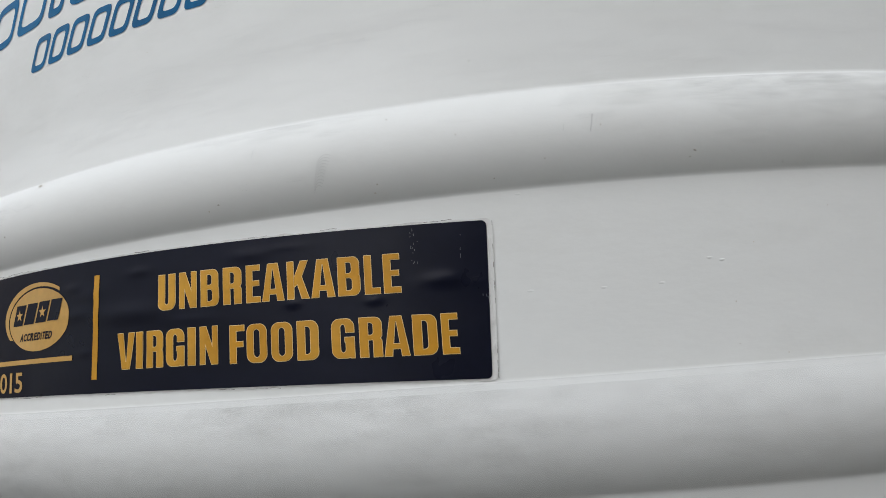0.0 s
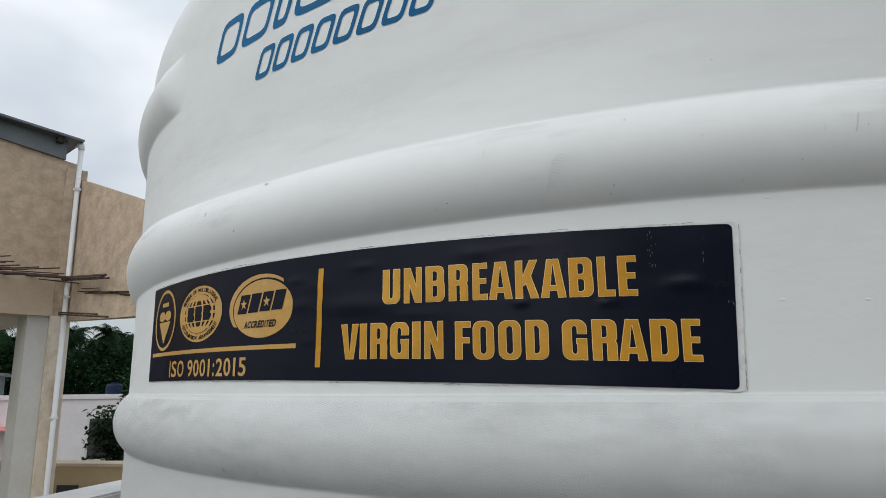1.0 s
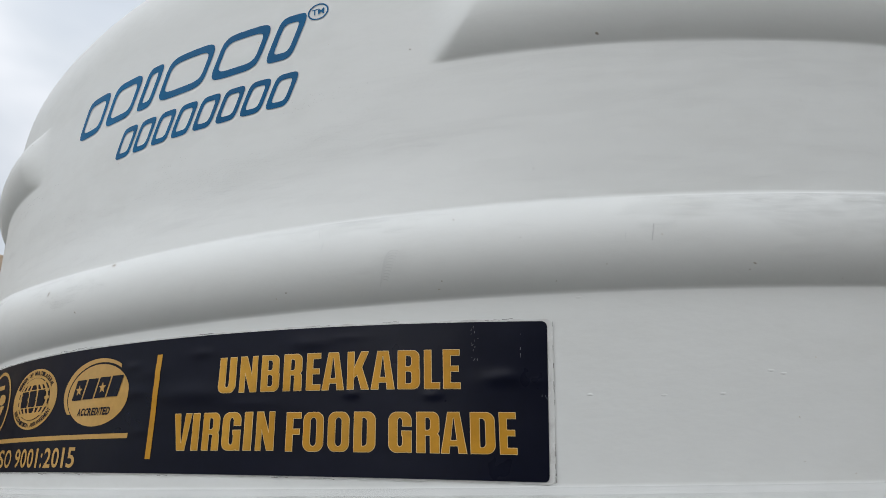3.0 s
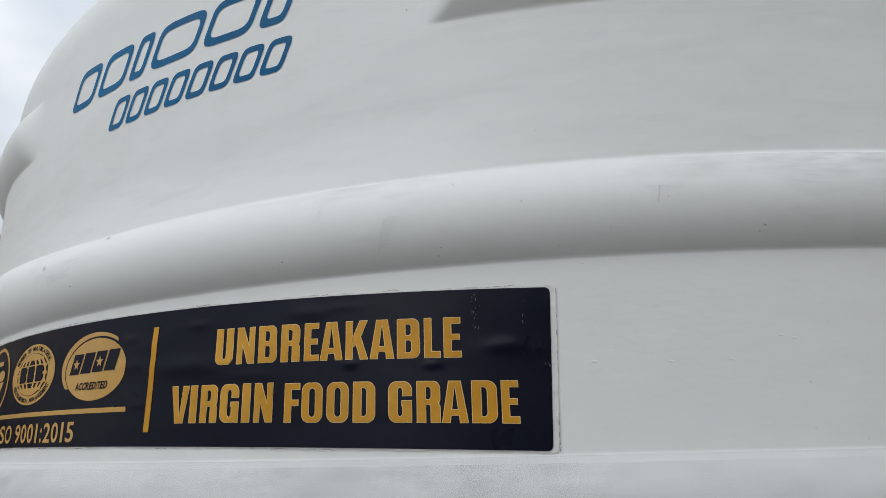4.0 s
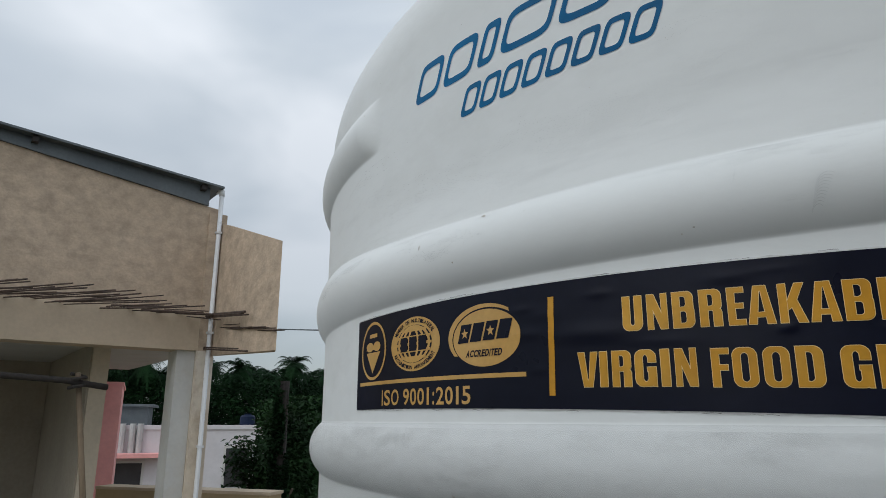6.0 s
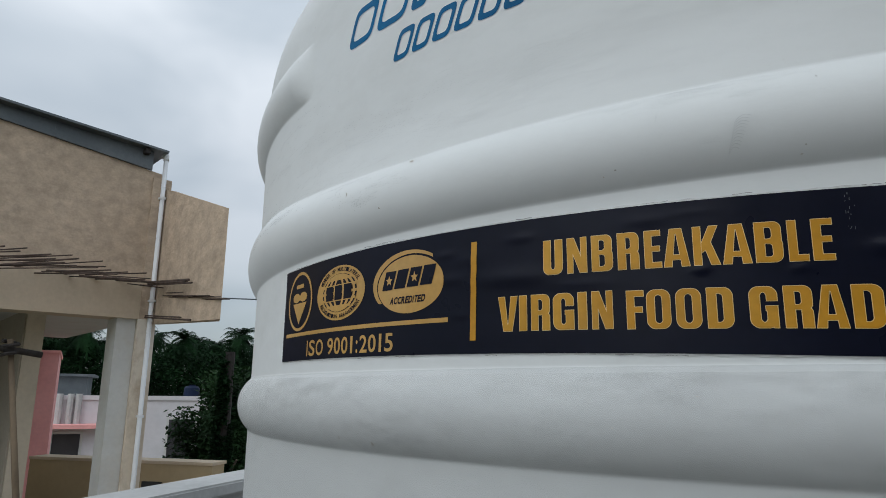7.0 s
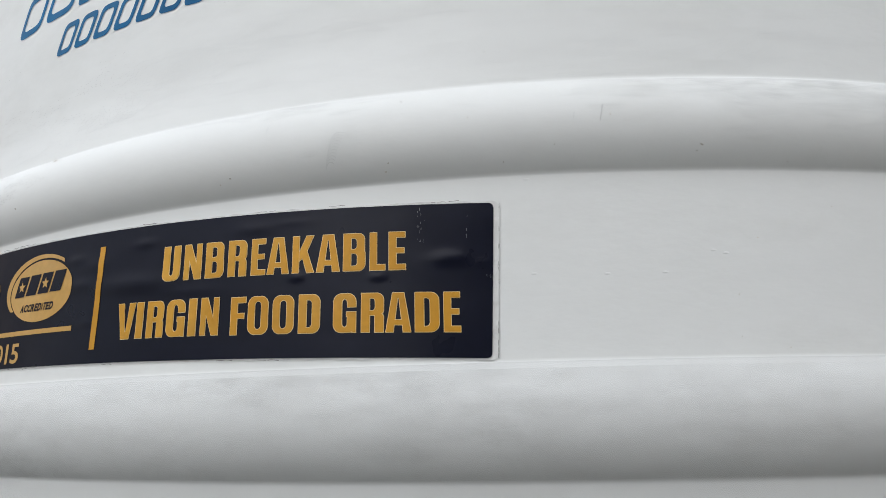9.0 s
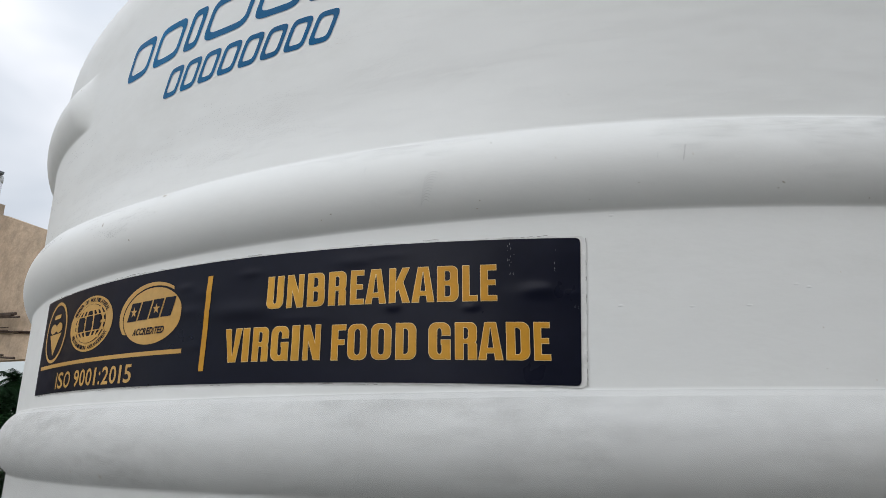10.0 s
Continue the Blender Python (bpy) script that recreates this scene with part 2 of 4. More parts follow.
def obj(name, bm, mat, parent=None, label="", smooth=False):
    me = bpy.data.meshes.new(name)
    bm.to_mesh(me)
    bm.free()
    me.materials.append(mat)
    if smooth:
        me.polygons.foreach_set("use_smooth", [True] * len(me.polygons))
    return adopt(new(name, me), parent, label)


def part(name, bm, mat, parent, label="", smooth=False):
    return obj(name, bm, mat, parent, label, smooth)


def thing(name, label, category, group="", kind="", at=(0, 0, 0)):
    ob = new(name)
    ob.empty_display_size = 0.05
    ob.location = at
    return tagged(ob, label, category, group, kind)


def quad_strip(rows, bm=None, close=False):
    """A sheet from rows of points, all rows alike in length."""
    bm = bm or bmesh.new()
    vs = [[bm.verts.new(p) for p in r] for r in rows]
    n = len(rows[0])
    for a, b in zip(vs, vs[1:]):
        for i in range(n if close else n - 1):
            j = (i + 1) % n
            bm.faces.new((a[i], a[j], b[j], b[i]))
    return bm


def box(a, b, bm=None, bevel=0.0):
    bm = bm or bmesh.new()
    (x0, y0, z0), (x1, y1, z1) = a, b
    g = bmesh.ops.create_cube(bm, size=1.0, matrix=Matrix.Translation(((x0 + x1) / 2, (y0 + y1) / 2, (z0 + z1) / 2)) @ Matrix.Diagonal((abs(x1 - x0), abs(y1 - y0), abs(z1 - z0), 1)))
    if bevel:
        es = {e for v in g["verts"] for e in v.link_edges}
        bmesh.ops.bevel(bm, geom=list(es), offset=bevel, segments=2, affect="EDGES")
    return bm


def prism(outline, up, bm=None):
    """A solid from a closed outline of 3D points, pushed along the vector up."""
    bm = bm or bmesh.new()
    lo = [bm.verts.new(p) for p in outline]
    hi = [bm.verts.new(Vector(p) + Vector(up)) for p in outline]
    bm.faces.new(lo[::-1])
    bm.faces.new(hi)
    for i in range(len(lo)):
        j = (i + 1) % len(lo)
        bm.faces.new((lo[i], lo[j], hi[j], hi[i]))
    bmesh.ops.recalc_face_normals(bm, faces=bm.faces)
    return bm


def tube(points, radii, n=10, bm=None, caps=True):
    bm = bm or bmesh.new()
    pts = [Vector(p) for p in points]
    if isinstance(radii, (int, float)):
        radii = [radii] * len(pts)
    rings = []
    for i, p in enumerate(pts):
        d = (pts[min(i + 1, len(pts) - 1)] - pts[max(i - 1, 0)]).normalized()
        side = d.cross(Vector((0, 0, 1)))
        side = side.normalized() if side.length > 0.05 else Vector((1, 0, 0))
        other = d.cross(side)
        rings.append([bm.verts.new(p + radii[i] * (math.cos(k * math.tau / n) * side + math.sin(k * math.tau / n) * other)) for k in range(n)])
    for a, b in zip(rings, rings[1:]):
        for k in range(n):
            bm.faces.new((a[k], a[(k + 1) % n], b[(k + 1) % n], b[k]))
    if caps:
        bm.faces.new(rings[0][::-1])
        bm.faces.new(rings[-1])
    return bm


def smoothstep(a, b, x):
    u = min(max((x - a) / (b - a), 0.0), 1.0)
    return u * u * (3 - 2 * u)


# ---- the tank: profile in radii, angles in degrees from the -y side ----
def arch(z, lo, hi, amp):
    """A moulded bead between two heights: an arc that meets the wall in a crease at either edge."""
    h = (hi - lo) / 2
    u = z - (lo + hi) / 2
    if abs(u) >= h:
        return 0.0
    rad = (h * h + amp * amp) / (2 * amp)
    return math.sqrt(rad * rad - u * u) - (rad - amp)


def bead(z, th=0.0):
    """The bead over the sticker, which stands a little taller on the tank's far side."""
    hi = 0.1928 + 0.0190 * (1 - smoothstep(-54, -26, th))
    return arch(z, 0.1234, hi, 0.0167)


def tank_r(th, z):
    r = 0.999
    if z > 0.43:
        u = min((z - 0.43) / 0.34, 1.0)
        r = 0.999 * math.sqrt(max(1 - u ** 2.35, 0.0))
    r += arch(z, -0.0782, -0.0048, 0.0172) + bead(z, th)
    foot_ = 0.3222 - 0.00022 * th                     # the broken rib's lower edge, and its two sloping ends
    up = max(z - foot_, 0.0)
    gap = smoothstep(-41.6 - 6 * up, -38.9, th) * (1 - smoothstep(-9.0, -7.9 + 42 * up, th))
    r += arch(z, foot_, 0.408, 0.0158) * (1 - gap)
    flat = math.exp(-(((th + 23) / 17.0) ** 4)) * smoothstep(0.17, 0.25, z) * (1 - smoothstep(0.42, 0.56, z))
    r -= 0.0090 * flat
    a = radians(th)
    r += 0.0006 * noise.noise((2.2 * math.sin(a), 2.2 * math.cos(a), 3.0 * z)) + 0.00022 * noise.noise((9 * math.sin(a), 9 * math.cos(a), 14 * z))
    return max(r, 0.0)


def on_tank(th, z, lift=0.0):
    """The place on the tank's skin at angle th and height z (radii), lifted by metres."""
    r = tank_r(th, z) * R + lift
    a = radians(th)
    return (r * math.sin(a), -r * math.cos(a), z * R + ZO)


TANK_FOOT = -1.35
TANK = thing("water_tank", "white ribbed plastic water tank with a rounded shoulder", "water tank", at=(0, 0, TANK_FOOT * R + ZO))


def sheet_mesh(thetas, zs, lift=0.0, close=False):
    """A skin over the tank at the given angles and heights."""
    nt, nz = len(thetas), len(zs)
    verts = [on_tank(th, z, lift) for z in zs for th in thetas]
    cols = nt if close else nt - 1
    faces = [(j * nt + i, j * nt + (i + 1) % nt, (j + 1) * nt + (i + 1) % nt, (j + 1) * nt + i) for j in range(nz - 1) for i in range(cols)]
    return verts, faces


def mesh_part(name, verts, faces, mat, parent, label="", smooth=True):
    me = bpy.data.meshes.new(name)
    me.from_pydata([tuple(v) for v in verts], [], faces)
    me.materials.append(mat)
    if smooth:
        me.polygons.foreach_set("use_smooth", [True] * len(me.polygons))
    return adopt(new(name, me), parent, label)


def build_tank():
    thetas = [-75 + 0.5 * i for i in range(220)] + [35 + 2.5 * i for i in range(101)]
    thetas = sorted(set(round(t, 3) for t in thetas if t < 285 - 0.1) | set(round(-42.5 + 0.125 * i, 3) for i in range(65)) | set(round(-10 + 0.125 * i, 3) for i in range(65)))
    zs = [TANK_FOOT + 0.06 * i for i in range(18)] + [-0.22 + 0.0017 * i for i in range(424)]
    zs = [z for z in zs if z < 0.50] + [0.50 + 0.01 * i for i in range(25)] + [0.755, 0.762, 0.767, 0.77]
    zs = sorted(set(round(z, 4) for z in zs))
    verts, faces = sheet_mesh(thetas, zs, close=True)
    faces.append(tuple(range(len(thetas)))[::-1])
    mesh_part("body", verts, faces, M_TANK, TANK)


build_tank()

# Darkening put into colour: an even grey film over the rib and below.
mesh_part("dust", *sheet_mesh([-60 + 0.5 * i for i in range(221)], [-0.2150 + 0.002004 * i for i in range(106)], 0.0003), M_RIBFILM, TANK, "even film of grey dust on the rib and below")
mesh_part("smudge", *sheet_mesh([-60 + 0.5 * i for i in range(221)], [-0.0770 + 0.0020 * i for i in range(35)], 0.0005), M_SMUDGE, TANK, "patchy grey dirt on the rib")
mesh_part("bead_dirt", *sheet_mesh([-60 + 0.5 * i for i in range(221)], [0.1245 + 0.0020 * i for i in range(34)], 0.0004), M_BEADDIRT, TANK, "faint grey smears on the bead")
mesh_part("wall_dirt", *sheet_mesh([-60 + 0.5 * i for i in range(221)], [0.195 + 0.0030 * i for i in range(42)], 0.00012), M_WALLDIRT, TANK, "faint grey streaks on the wall")


# ---- glyphs of the built-in font ----
GLYPHS = {}


def glyph(text, bold=0.0):
    """Flat mesh of a text, as points and faces, scaled into the unit square."""
    if (text, bold) not in GLYPHS:
        cu = bpy.data.curves.new("glyph", "FONT")
        cu.body, cu.offset, cu.resolution_u, cu.fill_mode = text, bold, 4, "FRONT"
        ob = bpy.data.objects.new("glyph", cu)
        scene.collection.objects.link(ob)
        bpy.context.view_layer.update()
        me = bpy.data.meshes.new_from_object(ob.evaluated_get(bpy.context.evaluated_depsgraph_get()))
        pts = [(v.co.x, v.co.y) for v in me.vertices]
        faces = [tuple(p.vertices) for p in me.polygons]
        bpy.data.objects.remove(ob)
        bpy.data.curves.remove(cu)
        bpy.data.meshes.remove(me)
        xs, ys = [p[0] for p in pts], [p[1] for p in pts]
        w, h = max(xs) - min(xs), max(ys) - min(ys)
        GLYPHS[(text, bold)] = ([((x - min(xs)) / w, (y - min(ys)) / h) for x, y in pts], faces)
    return GLYPHS[(text, bold)]


# ---- the sticker ----
BUBBLES = [(-5.92, 0.0768, 0.85, 0.0058, 0.0010), (-20.3, 0.0694, 2.21, 0.0084, 0.00099), (-14.1, 0.1040, 1.04, 0.0054, 0.00062), (-22.9, 0.0884, 1.10, 0.0068, 0.00036),
           (-24.0, 0.0730, 1.00, 0.0054, 0.00045), (-19.9, 0.1010, 0.78, 0.0041, 0.00062), (-12.13, 0.0665, 0.36, 0.0034, 0.0008), (-8.7, 0.0650, 0.39, 0.0030, 0.00062),
           (-24.3, 0.0950, 0.78, 0.0041, 0.00050), (-23.3, 0.0420, 0.65, 0.0041, 0.00030), (-17.2, 0.0610, 1.56, 0.0041, 0.00031), (-12.4, 0.1070, 0.91, 0.0027, 0.00031), (-4.6, 0.0740, 0.39, 0.0027, 0.00031)]


def lean(th):
    """The sticker was put on slightly askew and bowed."""
    return -0.00032 * (th + 41.6) + 0.0035 * (1 - ((th + 22.8) / 18.8) ** 2)


def on_film(th, z, lift, loose=True):
    """A place on the sticker, which lifts off the tank in small bubbles; z is the height on the sticker."""
    rise = 0.00012 * noise.noise((th * 0.55, z * 60, 4.0))
    for bt, bz, dt, dz, h in BUBBLES if loose else ():
        d = ((th - bt) / dt) ** 2 + ((z - bz) / dz) ** 2
        if d < 4:
            rise += 0.95 * h * math.exp(-1.4 * d)
    return on_tank(th, z + lean(th), lift + rise)


STICKER = thing("sticker", "long navy vinyl sticker with gold lettering, stuck on a white tank", "sticker", at=on_tank(-23, 0.05, 0))
S_L, S_R, S_B, S_T = -41.60, -4.07, 0.0100, 0.1154


def film(name, mat, left, right, bottom, top, corner, lift, label="", ragged=0.0):
    """A sheet with rounded corners at its far end."""
    us, k = [0.98 * i / 320 for i in range(320)] + [0.98 + 0.02 * i / 40 for i in range(41)], 60
    deg = math.degrees(1.0)
    rows = []
    for u in us:
        th = left + (right - left) * u
        d = (right - th) / deg
        cut = corner - math.sqrt(max(corner ** 2 - max(corner - d, 0) ** 2, 0)) if d < corner else 0.0
        jag = ragged * noise.noise((th * 2.3, 0.5, lift * 1e4))
        jag2 = ragged * noise.noise((th * 2.3, 9.5, lift * 1e4))
        lo, hi = bottom + cut + jag, top - cut + jag2
        askew = 0.25 * max(0.0, 1 - (right - th) / 6.0)      # the end was cut a little out of square
        rows.append([on_film(th - askew * (1 - j / k), lo + (hi - lo) * j / k, lift, name == "film") for j in range(k + 1)])
    bm = quad_strip(rows)
    return part(name, bm, mat, STICKER, label, smooth=True)


film("margin", M_MARGIN, S_L - 0.02, S_R + 0.24, S_B - 0.0010, S_T + 0.0014, 0.0048, 0.0004, "clear laminate margin with grimy edge", 0.0007)
film("film", M_NAVY, S_L, S_R, S_B, S_T, 0.0036, 0.0008)


def edge_grime():
    """Broken thin lines of dirt along the edge of the clear margin."""
    rnd = random.Random(5)
    bm = bmesh.new()
    for z_edge in (S_B - 0.0009, S_T + 0.0013):
        th = S_L
        while th < S_R - 0.9:
            ln = rnd.uniform(0.15, 1.0)
            if rnd.random() < 0.30:
                w = rnd.uniform(0.00012, 0.00042)
                zz = z_edge + rnd.uniform(-0.0005, 0.0003)
                pts = [th + ln * i / 4 for i in range(5)]
                quad_strip([[on_film(p, zz + w * (1 if e else -1) * rnd.uniform(0.3, 1) + 0.0003 * math.sin(p * 9), 0.0014) for e in (0, 1)] for p in pts], bm)
            th += ln + rnd.uniform(0.05, 0.7)
    for i in range(26):
        z = S_B + (S_T - S_B) * i / 26
        if rnd.random() < 0.5:
            quad_strip([[on_film(S_R + 0.235 - 0.25 * (1 - i / 26) + e * 0.022 + rnd.uniform(-0.03, 0.0), z + k * 0.0035, 0.0010) for e in (0, 1)] for k in (0, 1)], bm)
    tagged(part("edge_dirt", bm, M_GRIME, STICKER, "broken line of dirt"), kind="stuff")


edge_grime()


def print_shape(name, pts, faces, mat, parent, lift, label=""):
    """Points given as angle and height, laid on the film."""
    me_pts = [on_film(th, z, 0.0008 + 0.5 * (lift - 0.0008)) for th, z in pts]
    ob = mesh_part(name, me_pts, faces, mat, parent, label, smooth=False)
    return ob


# ---- heavy poster capitals, built as fields: below zero is ink; heights are 1 ----
GX, GY = np.meshgrid(np.arange(-0.04, 0.80, 0.008), np.arange(-0.04, 1.045, 0.008))


def slab(x0, x1, y0, y1, tl=0.0, tr=0.0, br=0.0, bl=0.0):
    """A box with its own radius at each corner."""
    cx, cy, hw, hh = (x0 + x1) / 2, (y0 + y1) / 2, (x1 - x0) / 2, (y1 - y0) / 2
    px, py = GX - cx, GY - cy
    r = np.where(px > 0, np.where(py > 0, tr, br), np.where(py > 0, tl, bl))
    qx, qy = np.abs(px) - hw + r, np.abs(py) - hh + r
    return np.minimum(np.maximum(qx, qy), 0) + np.hypot(np.maximum(qx, 0), np.maximum(qy, 0)) - r


def convex(*pts):
    """A convex outline, its corners anticlockwise."""
    d = np.full(GX.shape, -9.0)
    for (xa, ya), (xb, yb) in zip(pts, pts[1:] + pts[:1]):
        ln = math.hypot(xb - xa, yb - ya)
        d = np.maximum(d, ((yb - ya) * (GX - xa) - (xb - xa) * (GY - ya)) / ln)
    return d


def join(*fs):
    return functools.reduce(np.minimum, fs)


def less(f, *gs):
    return functools.reduce(lambda a, g: np.maximum(a, -g), gs, f)


def capital(c):
    """Field and width of one capital."""
    w, s = 0.62, 0.218
    if c == "U":
        s = 0.255
        return less(slab(0, w, 0, 1, 0, 0, 0.21, 0.21), slab(s, w - s, 0.155, 1.3, 0, 0, 0.08, 0.08)), w
    if c == "N":
        return join(slab(0, 0.20, 0, 1), slab(w - 0.20, w, 0, 1), convex((0, 1), (w - 0.235, 0), (w, 0), (0.235, 1))), w
    if c == "B":
        s = 0.235
        return less(join(slab(0, w - 0.015, 0.46, 1, 0, 0.18, 0.10, 0), slab(0, w, 0, 0.56, 0, 0.10, 0.19, 0)), slab(s, w - s - 0.01, 0.585, 0.85, 0, 0.07, 0.07, 0), slab(s, w - s, 0.15, 0.45, 0, 0.07, 0.07, 0)), w
    if c == "R":
        s = 0.25
        return less(join(slab(0, w, 0.43, 1, 0, 0.19, 0.14, 0), slab(0, s, 0, 1), slab(w - s - 0.01, w, 0, 0.50, 0, 0.13, 0, 0), slab(s - 0.02, w - 0.1, 0.42, 0.55)), slab(s, w - s, 0.56, 0.85, 0, 0.07, 0.07, 0)), w
    if c == "E":
        return join(slab(0, s, 0, 1), slab(0, 0.47, 0, 0.165), slab(0, 0.46, 0.835, 1), slab(0, 0.43, 0.43, 0.585)), 0.47
    if c == "F":
        return join(slab(0, s, 0, 1), slab(0, 0.46, 0.83, 1), slab(0, 0.42, 0.42, 0.58)), 0.46
    if c == "L":
        return join(slab(0, s, 0, 1), slab(0, 0.45, 0, 0.17)), 0.45
    if c == "I":
        return slab(0, s, 0, 1), s
    if c == "A":
        return less(convex((0, 0), (0.68, 0), (0.50, 1), (0.18, 1)), convex((0.215, -0.1), (0.465, -0.1), (0.435, 0.175), (0.245, 0.175)), convex((0.268, 0.325), (0.412, 0.325), (0.345, 0.84), (0.335, 0.84))), 0.68
    if c == "V":
        return less(convex((0.18, 0), (0.49, 0), (0.67, 1), (0, 1)), convex((0.33, 0.22), (0.34, 0.22), (0.437, 1.1), (0.233, 1.1))), 0.67
    if c == "K":
        return join(slab(0, s, 0, 1), convex((0.20, 0.30), (0.38, 0.42), (0.65, 1), (0.41, 1), (0.20, 0.56)), convex((0.43, 0), (0.67, 0), (0.44, 0.62), (0.27, 0.48))), 0.67
    if c == "D":
        s = 0.245
        return less(slab(0, w, 0, 1, 0, 0.22, 0.22, 0), slab(s, w - s, 0.16, 0.84, 0, 0.09, 0.09, 0)), w
    s = 0.25 if c == "G" else 0.225
    ring_ = less(slab(0, w, 0, 1, 0.22, 0.22, 0.22, 0.22), slab(s, w - s, 0.145, 0.855, 0.095, 0.095, 0.095, 0.095))
    if c == "G":
        return join(less(ring_, slab(w - s - 0.02, w + 0.2, 0.54, 0.635)), slab(0.345, w, 0.40, 0.54), slab(w - 0.13, w, 0.0, 0.45)), w
    return ring_, w


HEAVY = {}


def heavy(c, inset=0.0):
    """The outline of a capital as points and faces in the unit square."""
    if (c, inset) in HEAVY:
        return HEAVY[(c, inset)]
    v, wide = capital(c)
    v = v + inset
    ins = v < 0
    ny, nx = v.shape
    verts, index, faces = [], {}, []

    def vert(key, x, y):
        if key not in index:
            index[key] = len(verts)
            verts.append(((-0.04 + 0.008 * x) / wide, -0.04 + 0.008 * y))
        return index[key]

    for y in range(ny - 1):
        x = 0
        while x < nx - 1:
            cell = (ins[y, x], ins[y, x + 1], ins[y + 1, x + 1], ins[y + 1, x])
            if all(cell):
                x1 = x + 1
                while x1 < nx - 1 and ins[y, x1 + 1] and ins[y + 1, x1 + 1]:
                    x1 += 1
                faces.append((vert((x, y), x, y), vert((x1, y), x1, y), vert((x1, y + 1), x1, y + 1), vert((x, y + 1), x, y + 1)))
                x = x1
                continue
            if any(cell):
                ring_ = ((x, y), (x + 1, y), (x + 1, y + 1), (x, y + 1))
                poly = []
                for k in range(4):
                    (xa, ya), (xb, yb) = ring_[k], ring_[(k + 1) % 4]
                    if cell[k]:
                        poly.append(vert((xa, ya), xa, ya))
                    if cell[k] != cell[(k + 1) % 4]:
                        u = -v[ya, xa] / (v[yb, xb] - v[ya, xa])
                        key = (min((xa, ya), (xb, yb)), max((xa, ya), (xb, yb)))
                        poly.append(vert(key, xa + u * (xb - xa), ya + u * (yb - ya)))
                if len(poly) > 2:
                    faces.append(tuple(poly))
            x += 1
    HEAVY[(c, inset)] = (verts, faces)
    return HEAVY[(c, inset)]


def letters(text, left, right, z_lo, z_hi, advances, mat, parent, lift, bold, pad=0.05, slant=0.0):
    """A line of letters, each one a part, set in cells of the given widths."""
    total = sum(advances[c] for c in text)
    unit = (right - left) / total
    x = left
    for c in text:
        w = advances[c] * unit
        if c != " ":
            gp, gf = glyph(c, bold)
            side = 0.33 if c == "1" else 0.30 if c in "I:" else pad
            high = 0.74 if c == ":" else 1.0
            print_shape("letter", [(x + w * (side + (1 - 2 * side) * gx) + slant * gy, z_lo + (z_hi - z_lo) * gy * high) for gx, gy in gp], gf, mat, parent, lift)
        x += w


WORDS = (
    (0.0690, 0.0964, "U -18.75 -17.80 N -17.61 -16.68 B -16.49 -15.55 R -15.36 -14.45 E -14.25 -13.56 A -13.51 -12.48 K -12.36 -11.37 A -11.31 -10.27 B -10.16 -9.21 L -9.05 -8.39 E -8.27 -7.56"),
    (0.0269, 0.0548, "V -21.14 -20.08 I -20.02 -19.60 R -19.41 -18.47 G -18.33 -17.34 I -17.18 -16.75 N -16.56 -15.64"),
    (0.0265, 0.0540, "F -15.09 -14.36 O -14.28 -13.33 O -13.15 -12.19 D -12.01 -11.06"),
    (0.0265, 0.0538, "G -10.53 -9.56 R -9.38 -8.44 A -8.40 -7.36 D -7.24 -6.27 E -6.12 -5.45"),
)
for lo_, hi_, spans in WORDS:
    marks = spans.split()
    for c_, l_, r_ in zip(marks[::3], map(float, marks[1::3]), map(float, marks[2::3])):
        gp_, gf_ = heavy(c_)
        one_ = print_shape("letter", [(l_ + (r_ - l_) * x, lo_ + (hi_ - lo_) * y) for x, y in gp_], gf_, M_GOLDEDGE, STICKER, 0.0013)
        gp_, gf_ = heavy(c_, 0.016)
        print_shape("face", [(l_ + (r_ - l_) * x, lo_ + (hi_ - lo_) * y) for x, y in gp_], gf_, M_GOLD, one_, 0.0016)


def bar(pts4, n=12):
    """A four-cornered stroke, cut up along its length to follow the curve."""
    (a, b, c, d) = pts4
    pts, faces = [], []
    for i in range(n + 1):
        u = i / n
        pts.append((a[0] + (b[0] - a[0]) * u, a[1] + (b[1] - a[1]) * u))
        pts.append((d[0] + (c[0] - d[0]) * u, d[1] + (c[1] - d[1]) * u))
    for i in range(n):
        faces.append((2 * i, 2 * i + 2, 2 * i + 3, 2 * i + 1))
    return pts, faces


def ring(ct, cz, rt, rz, hole=0.0, a0=0.0, a1=360.0, n=48, rings=4, shift=(0, 0)):
    """An ellipse, ring or crescent in angle and height; shift moves the hole."""
    pts, faces = [], []
    for j in range(rings + 1):
        f = hole + (1 - hole) * j / rings
        for i in range(n + 1):
            a = radians(a0 + (a1 - a0) * i / n)
            s = 1 - j / rings
            pts.append((ct + shift[0] * s + rt * f * math.cos(a), cz + shift[1] * s + rz * f * math.sin(a)))
    for j in range(rings):
        for i in range(n):
            p = j * (n + 1) + i
            faces.append((p, p + 1, p + n + 2, p + n + 1))
    return pts, faces


ISO = {"I": 0.25, "S": 0.67, "O": 0.76, " ": 0.28, "9": 0.556, "0": 0.556, "1": 0.45, ":": 0.30, "2": 0.556, "5": 0.556}
letters("ISO 9001:2015", -37.40, -28.00, 0.0137, 0.0306, ISO, M_PALEGOLD, STICKER, 0.0013, 0.016, 0.07)
p_, f_ = bar([(-40.92, 0.0370), (-24.13, 0.0370), (-24.13, 0.0410), (-40.92, 0.0410)], 40)
print_shape("rule", p_, f_, M_PALEGOLD, STICKER, 0.0013)
